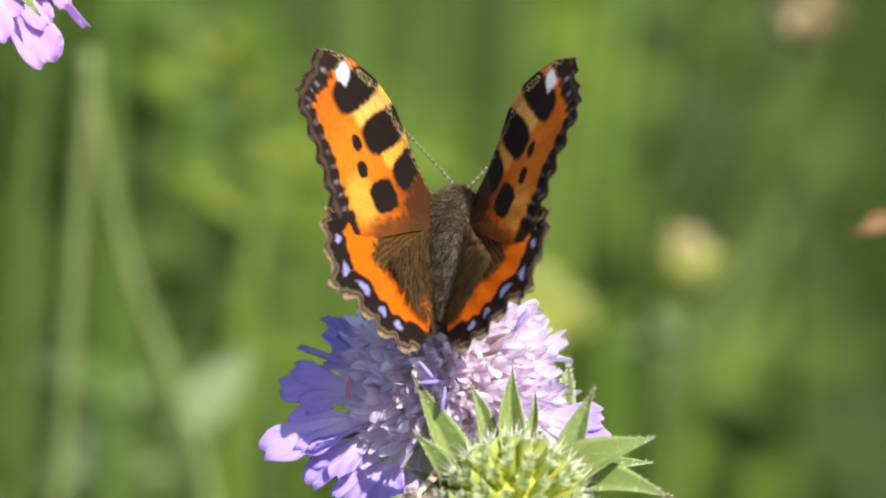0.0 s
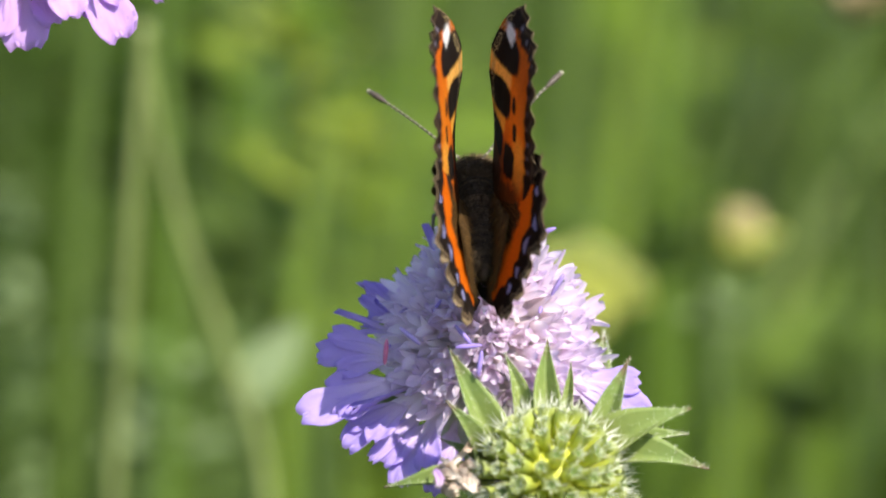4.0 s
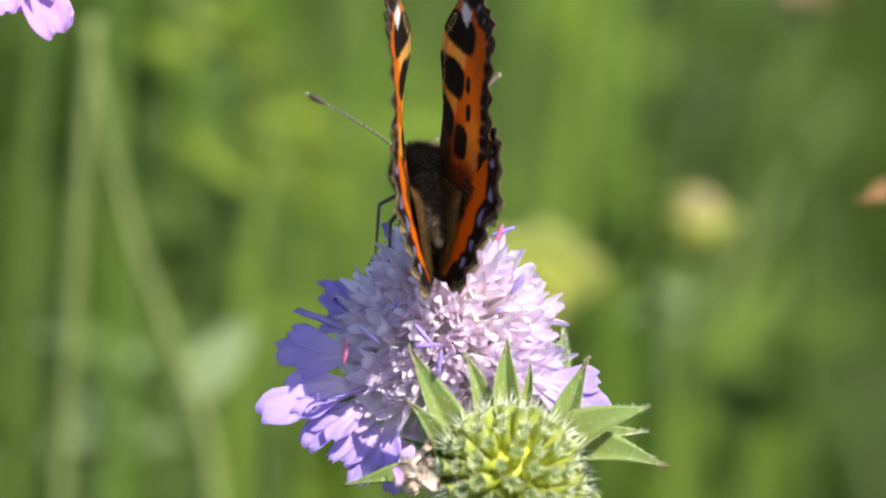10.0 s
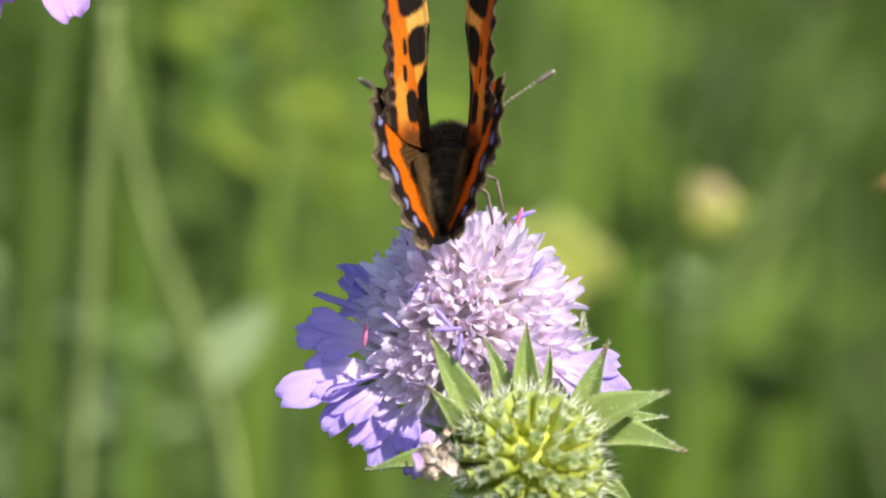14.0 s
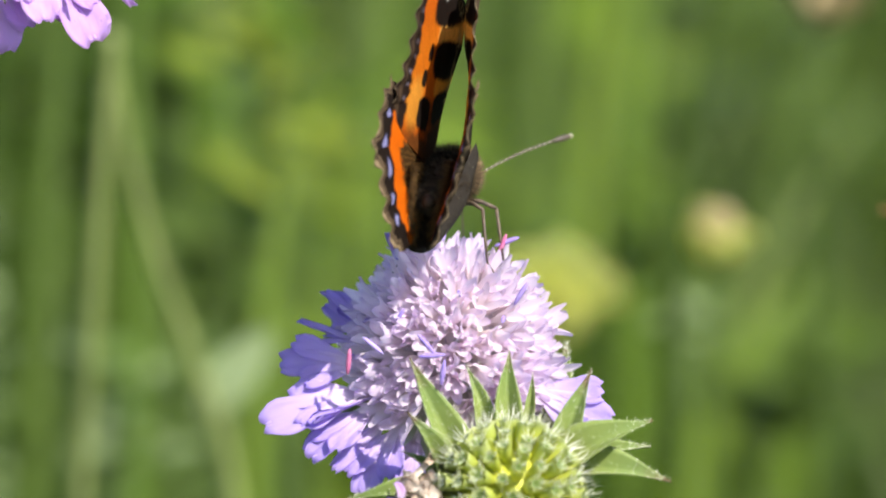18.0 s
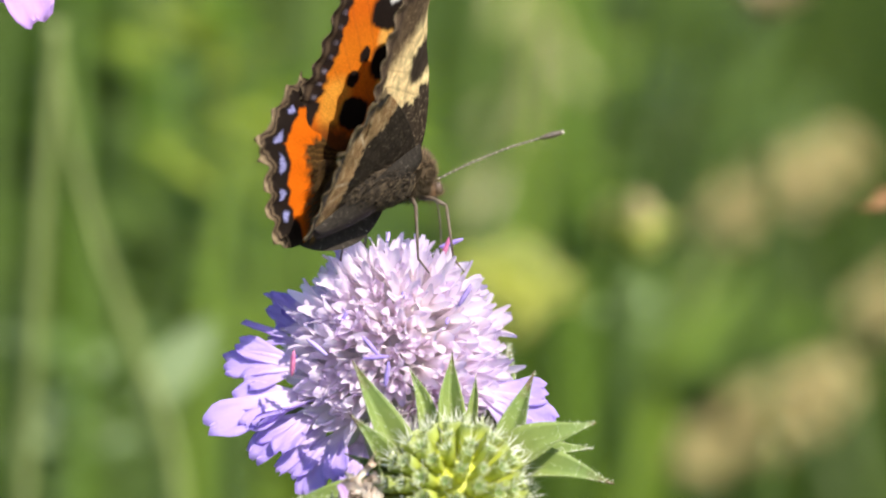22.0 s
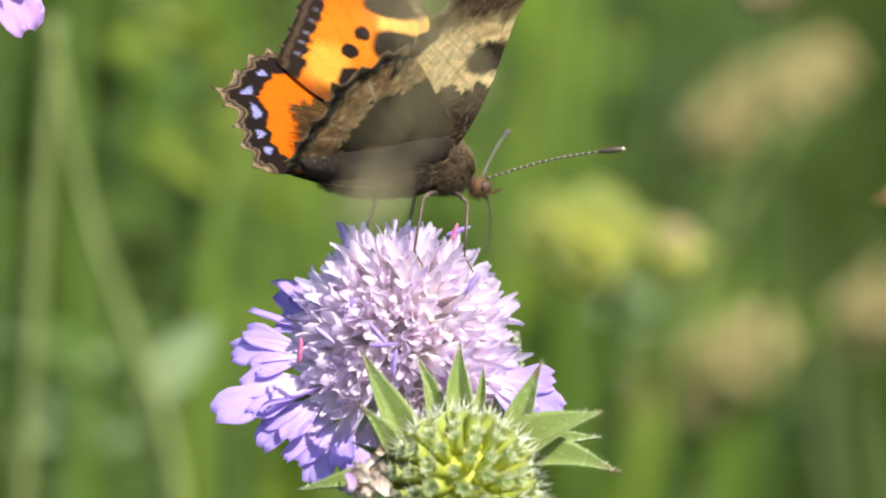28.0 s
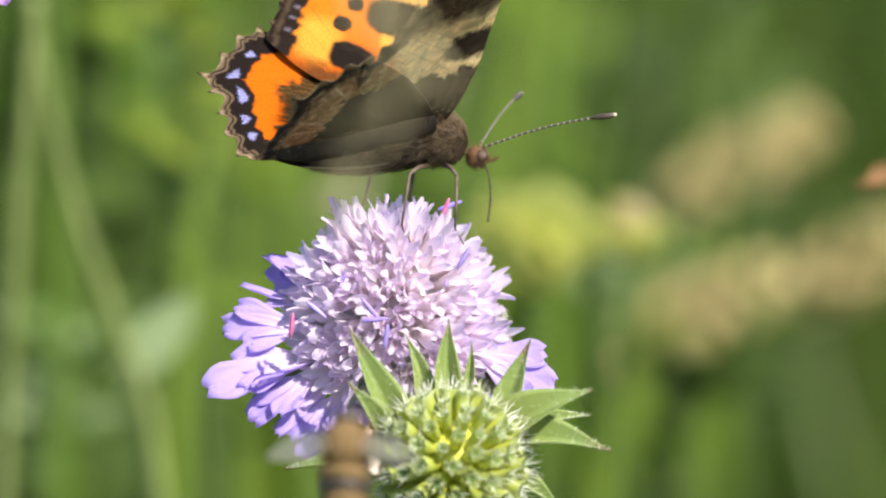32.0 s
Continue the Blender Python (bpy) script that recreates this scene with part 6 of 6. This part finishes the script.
    walk(WINGS[1][0], [
        (0, hinge(1, 53.6, -13.0, 1.0)),
        (0.5, hinge(1, 47.4, -12.4, 1.0)),
        (1, hinge(1, 33.4, -5.1, 1.0)),
        (1.5, hinge(1, 38.6, -7.5, 1.0)),
        (2, hinge(1, 72.9, -29.3, 1.0)),
        (2.5, hinge(1, 79.3, -20.0, 1.0)),
        (4.5, hinge(1, 74.3, -24.9, 1.0)),
        (5, hinge(1, 73.2, -24.8, 1.0)),
        (5.5, hinge(1, 74.2, -26.7, 1.0)),
        (6, hinge(1, 75.7, -28.4, 1.0)),
        (6.5, hinge(1, 76.6, -26.0, 1.0)),
        (7, hinge(1, 77.0, -22.4, 1.0)),
        (7.5, hinge(1, 75.0, -20.3, 1.0)),
        (8, hinge(1, 70.5, -18.4, 1.0)),
        (8.5, hinge(1, 61.8, -16.7, 1.0)),
        (9, hinge(1, 68.3, -24.6, 1.0)),
        (9.5, hinge(1, 72.9, -28.2, 1.0)),
        (10, hinge(1, 75.2, -30.1, 1.0)),
        (10.5, hinge(1, 74.7, -30.1, 1.0)),
        (11, hinge(1, 74.2, -30.3, 1.0)),
        (11.5, hinge(1, 78.1, -34.4, 1.0)),
        (12, hinge(1, 82.1, -37.5, 1.0)),
        (12.5, hinge(1, 76.9, -30.1, 1.0)),
        (13, hinge(1, 71.8, -22.7, 1.0)),
        (13.5, hinge(1, 74.0, -24.2, 1.0)),
        (14, hinge(1, 76.1, -25.8, 1.0)),
        (14.5, hinge(1, 75.5, -25.5, 1.0)),
        (16.5, hinge(1, 68.5, -21.6, 1.0)),
        (17, hinge(1, 67.9, -21.3, 1.0)),
        (17.5, hinge(1, 74.0, -25.3, 1.0)),
        (18, hinge(1, 80.0, -30.6, 1.0)),
        (18.5, hinge(1, 74.1, -31.0, 1.0)),
        (19, hinge(1, 66.3, -31.2, 1.0)),
        (19.5, hinge(1, 64.7, -35.6, 1.0)),
        (20, hinge(1, 64.4, -38.9, 1.0)),
        (20.5, hinge(1, 62.7, -34.8, 1.0)),
        (21, hinge(1, 61.6, -30.7, 1.0)),
        (21.5, hinge(1, 63.7, -31.6, 1.0)),
        (22, hinge(1, 66.5, -32.8, 1.0)),
        (22.5, hinge(1, 67.6, -33.3, 1.0)),
        (23, hinge(1, 67.8, -31.2, 1.0)),
        (23.5, hinge(1, 59.3, -21.7, 1.0)),
        (24, hinge(1, 50.7, -14.5, 1.0)),
        (24.5, hinge(1, 52.8, -15.9, 1.0)),
        (25, hinge(1, 55.4, -17.3, 1.0)),
        (25.5, hinge(1, 56.2, -16.8, 1.0)),
        (27.5, hinge(1, 57.9, -10.2, 1.0)),
        (28, hinge(1, 59.6, -9.1, 1.0)),
        (28.5, hinge(1, 67.1, -8.9, 1.0)),
        (29, hinge(1, 73.5, -9.6, 1.0)),
        (29.5, hinge(1, 57.0, -12.8, 1.0)),
        (30, hinge(1, 35.7, -15.6, 1.0)),
        (30.5, hinge(1, 32.8, -14.1, 1.0)),
        (31, hinge(1, 34.7, -12.6, 1.0)),
        (31.5, hinge(1, 39.6, -13.1, 1.0)),
        (32, hinge(1, 47.7, -13.9, 1.0)),
    ])
    walk(WINGS[1][1], [
        (0, hinge(1, 50.9, -7.5, 0.85)),
        (0.5, hinge(1, 44.7, -7.6, 0.85)),
        (1, hinge(1, 33.8, -5.1, 0.85)),
        (1.5, hinge(1, 39.3, -6.1, 0.85)),
        (2, hinge(1, 71.7, -22.1, 0.85)),
        (2.5, hinge(1, 76.2, -11.9, 0.85)),
        (4.5, hinge(1, 71.7, -17.4, 0.85)),
        (5, hinge(1, 71.0, -17.1, 0.85)),
        (5.5, hinge(1, 72.2, -19.0, 0.85)),
        (6, hinge(1, 73.8, -21.1, 0.85)),
        (6.5, hinge(1, 74.5, -19.3, 0.85)),
        (7, hinge(1, 74.4, -16.1, 0.85)),
        (7.5, hinge(1, 71.7, -14.2, 0.85)),
        (8, hinge(1, 66.5, -12.6, 0.85)),
        (8.5, hinge(1, 57.6, -10.8, 0.85)),
        (9, hinge(1, 65.8, -18.9, 0.85)),
        (9.5, hinge(1, 70.4, -20.6, 0.85)),
        (10, hinge(1, 72.7, -20.9, 0.85)),
        (10.5, hinge(1, 71.9, -21.1, 0.85)),
        (11, hinge(1, 71.3, -21.8, 0.85)),
        (11.5, hinge(1, 75.2, -25.8, 0.85)),
        (12, hinge(1, 79.1, -28.6, 0.85)),
        (12.5, hinge(1, 74.1, -22.0, 0.85)),
        (13, hinge(1, 68.9, -15.3, 0.85)),
        (13.5, hinge(1, 70.4, -14.5, 0.85)),
        (14, hinge(1, 72.1, -14.2, 0.85)),
        (14.5, hinge(1, 71.8, -14.9, 0.85)),
        (16.5, hinge(1, 68.4, -19.8, 0.85)),
        (17, hinge(1, 68.1, -20.9, 0.85)),
        (17.5, hinge(1, 72.5, -22.7, 0.85)),
        (18, hinge(1, 77.0, -24.7, 0.85)),
        (18.5, hinge(1, 71.3, -25.3, 0.85)),
        (19, hinge(1, 63.6, -26.2, 0.85)),
        (19.5, hinge(1, 61.3, -29.8, 0.85)),
        (20, hinge(1, 60.4, -32.5, 0.85)),
        (20.5, hinge(1, 59.6, -29.8, 0.85)),
        (21, hinge(1, 59.3, -26.1, 0.85)),
        (21.5, hinge(1, 60.1, -25.2, 0.85)),
        (22, hinge(1, 61.6, -24.5, 0.85)),
        (22.5, hinge(1, 63.0, -22.5, 0.85)),
        (23, hinge(1, 64.0, -19.5, 0.85)),
        (23.5, hinge(1, 56.5, -13.9, 0.85)),
        (24, hinge(1, 48.7, -10.0, 0.85)),
        (24.5, hinge(1, 50.7, -11.2, 0.85)),
        (25, hinge(1, 53.2, -12.2, 0.85)),
        (25.5, hinge(1, 54.0, -11.7, 0.85)),
        (27.5, hinge(1, 55.9, -7.8, 0.85)),
        (28, hinge(1, 57.7, -7.1, 0.85)),
        (28.5, hinge(1, 65.2, -7.0, 0.85)),
        (29, hinge(1, 71.6, -7.4, 0.85)),
        (29.5, hinge(1, 55.6, -8.7, 0.85)),
        (30, hinge(1, 34.8, -9.8, 0.85)),
        (30.5, hinge(1, 31.4, -8.6, 0.85)),
        (31, hinge(1, 32.9, -7.3, 0.85)),
        (31.5, hinge(1, 37.9, -8.5, 0.85)),
        (32, hinge(1, 46.2, -10.5, 0.85)),
    ])
    swayed(yellow, [
        (0, sway(-2.0, -2.6)),
        (0.5, sway(-0.9, -2.4)),
        (1, sway(-1.2, -3.0)),
        (1.5, sway(-1.9, -4.1)),
        (2, sway(-2.3, -2.6)),
        (2.5, sway(-2.5, -2.5)),
        (4.5, sway(-1.7, -3.3)),
        (5, sway(-1.5, -2.9)),
        (5.5, sway(-1.2, -2.7)),
        (6, sway(-1.3, -2.2)),
        (6.5, sway(-1.7, -2.1)),
        (7, sway(-1.8, -2.4)),
        (7.5, sway(-1.9, -2.3)),
        (8, sway(-1.8, -2.4)),
        (8.5, sway(-2.0, -2.1)),
        (9, sway(-2.1, -2.2)),
        (9.5, sway(-1.6, -2.6)),
        (10, sway(-0.8, -1.7)),
        (10.5, sway(-1.1, -1.2)),
        (11, sway(-1.7, -2.0)),
        (11.5, sway(-1.4, -2.5)),
        (12, sway(-1.4, -2.5)),
        (12.5, sway(-1.9, -2.5)),
        (13, sway(-2.2, -2.6)),
        (13.5, sway(-1.9, -2.8)),
        (14, sway(-1.8, -2.4)),
        (14.5, sway(-1.8, -2.2)),
        (16.5, sway(-2.1, -2.3)),
        (17, sway(-2.7, -2.7)),
        (17.5, sway(-1.9, -2.5)),
        (18, sway(-1.2, -2.3)),
        (18.5, sway(-1.5, -2.9)),
        (19, sway(2.4, -1.2)),
        (19.5, sway(12.0, 0.9)),
        (20, sway(22.5, 3.8)),
        (20.5, sway(9.0, 5.9)),
        (21, sway(1.9, -0.2)),
        (21.5, sway(-0.1, -1.1)),
        (22, sway(0.3, -3.2)),
        (22.5, sway(22.9, 3.2)),
        (23, sway(27.3, 6.3)),
        (23.5, sway(14.3, -0.4)),
        (24, sway(-0.8, -2.0)),
        (24.5, sway(0.6, -0.3)),
        (25, sway(4.1, 0.6)),
        (25.5, sway(13.7, 0.5)),
        (27.5, sway(4.3, 0.9)),
        (28, sway(11.2, 3.5)),
        (28.5, sway(9.2, 1.5)),
        (29, sway(4.8, -0.5)),
        (29.5, sway(5.1, -2.3)),
        (30, sway(4.8, -0.8)),
        (30.5, sway(8.5, 2.7)),
        (31, sway(9.6, 3.7)),
        (31.5, sway(9.3, 2.0)),
        (32, sway(7.3, 0.4)),
    ])
    swayed(bud, [
        (0, sway(-0.8, -0.4)),
        (0.5, sway(0.4, -0.1)),
        (1, sway(0.1, -0.8)),
        (1.5, sway(-0.6, -1.9)),
        (2, sway(-1.1, -0.4)),
        (2.5, sway(-1.3, -0.2)),
        (4.5, sway(-0.5, -1.1)),
        (5, sway(-0.2, -0.7)),
        (5.5, sway(0.1, -0.4)),
        (6, sway(0.0, 0.1)),
        (6.5, sway(-0.5, 0.1)),
        (7, sway(-0.5, -0.2)),
        (7.5, sway(-0.7, -0.1)),
        (8, sway(-0.5, -0.1)),
        (8.5, sway(-0.7, 0.1)),
        (9, sway(-0.9, 0.0)),
        (9.5, sway(-0.3, -0.3)),
        (10, sway(0.4, 0.6)),
        (10.5, sway(0.1, 1.0)),
        (11, sway(-0.4, 0.2)),
        (11.5, sway(-0.2, -0.3)),
        (12, sway(-0.2, -0.2)),
        (12.5, sway(-0.7, -0.3)),
        (13, sway(-1.0, -0.4)),
        (13.5, sway(-0.7, -0.5)),
        (14, sway(-0.6, -0.2)),
        (14.5, sway(-0.5, -0.0)),
        (16.5, sway(-0.9, -0.0)),
        (17, sway(-1.5, -0.5)),
        (17.5, sway(-0.7, -0.3)),
        (18, sway(0.1, -0.1)),
        (18.5, sway(-0.3, -0.7)),
        (19, sway(-1.5, -0.7)),
        (19.5, sway(3.0, 0.9)),
        (20, sway(9.8, 3.9)),
        (20.5, sway(-2.3, 1.0)),
        (21, sway(-0.3, -0.9)),
        (21.5, sway(-4.1, 1.0)),
        (22, sway(-3.2, 0.2)),
        (22.5, sway(12.5, -0.5)),
        (23, sway(18.1, -2.5)),
        (23.5, sway(4.8, -4.7)),
        (24, sway(-8.5, -3.5)),
        (24.5, sway(-7.6, -1.7)),
        (25, sway(-4.4, -2.0)),
        (25.5, sway(5.5, -2.4)),
        (27.5, sway(-3.4, -1.3)),
        (28, sway(2.2, -3.7)),
        (28.5, sway(0.1, -3.6)),
        (29, sway(-4.0, -4.6)),
        (29.5, sway(-3.6, -5.2)),
        (30, sway(-4.4, -4.1)),
        (30.5, sway(-0.2, -1.6)),
        (31, sway(0.9, -0.9)),
        (31.5, sway(0.2, -1.6)),
        (32, sway(-1.1, -3.9)),
    ])
    # the dry heads: blown in from the side, then rocking, each by mm to the side and up
    for ob, rows in (
            (dry_high, [(0, 48, 0), (18, 44, 1), (19.5, 16, 0), (20.5, 3, 0), (21, 0, 0), (22, 4, -3), (23, 0, -5), (24, -6, -9), (25, -5, -8), (26.5, 2, 5), (28, 2, 11), (29.5, 4, 2), (31, -0.6, -4.6), (32, 1, -3)]),
            (dry_low, [(0, 52, 0), (18, 50, 1), (19.5, 26, 0), (20.5, 13, -2), (21, 12, -3.5), (22, 10, -2), (23, 12, 0), (24, 30, -4), (25, 34, -4), (26.5, 8, 2), (28, 0, 4.7), (29.5, 3, 8), (31, 1.1, 11.8), (32, 2, 10)]),
            (dry_side, [(0, 48, 0), (18, 44, 1), (19.5, 18, 0), (21, 10, 1), (23, 6, -2), (25, 8, 0), (28, 6, -1), (31, 0, 0), (32, 1, 0)])):
        swayed(ob, [(t, sway(dx, dz)) for t, dx, dz in rows])
    swayed(scrap, [(0, sway(0, 0)), (18, sway(0.5, 0)), (21, sway(4, -1)), (24, sway(5, 0)), (28, sway(6.5, 0)), (32, sway(6.5, -1))])
    swayed(veil, [
        (0, sway(-66.4, 2.3)),
        (16.5, sway(-58.2, -0.7)),
        (18, sway(-40.8, 0.7)),
        (18.5, sway(-29.0, -0.7)),
        (19, sway(-26.1, -2.4)),
        (19.5, sway(-12.9, -3.7)),
        (20, sway(-8.6, 1.8)),
        (20.5, sway(2.0, 2.3)),
        (21, sway(9.6, -0.1)),
        (21.5, sway(13.8, 0.6)),
        (22, sway(13.4, 0.1)),
        (22.5, sway(5.6, 1.8)),
        (23, sway(2.5, 2.7)),
        (23.5, sway(9.5, -0.6)),
        (24, sway(13.2, -5.4)),
        (24.5, sway(13.3, -3.1)),
        (25, sway(13.0, -2.4)),
        (25.5, sway(12.5, 0.3)),
        (27.5, sway(5.2, -1.2)),
        (28, sway(5.5, -0.0)),
        (28.5, sway(6.8, -0.0)),
        (29, sway(8.2, -1.8)),
        (29.5, sway(5.1, -2.2)),
        (30, sway(4.2, -6.6)),
        (30.5, sway(3.7, -5.5)),
        (31, sway(3.1, -4.7)),
        (31.5, sway(3.1, -1.3)),
        (32, sway(4.8, -1.8)),
    ])
    walk(bee, [(t, pose(*p, 62, 0, yaw)) for t, p, yaw in BEE_WAY])


BEE_WAY = [(0, spot(*seen(880, 1700), -60), 10), (30.6, spot(*seen(880, 1500), -60), 10), (31.3, spot(*seen(876, 1090), -60), 8), (31.6, spot(*seen(870, 960), -60), 5),
           (31.8, spot(*seen(845, 880), -60), 0), (32, spot(*seen(811, 858), -60), -6)]
motions()
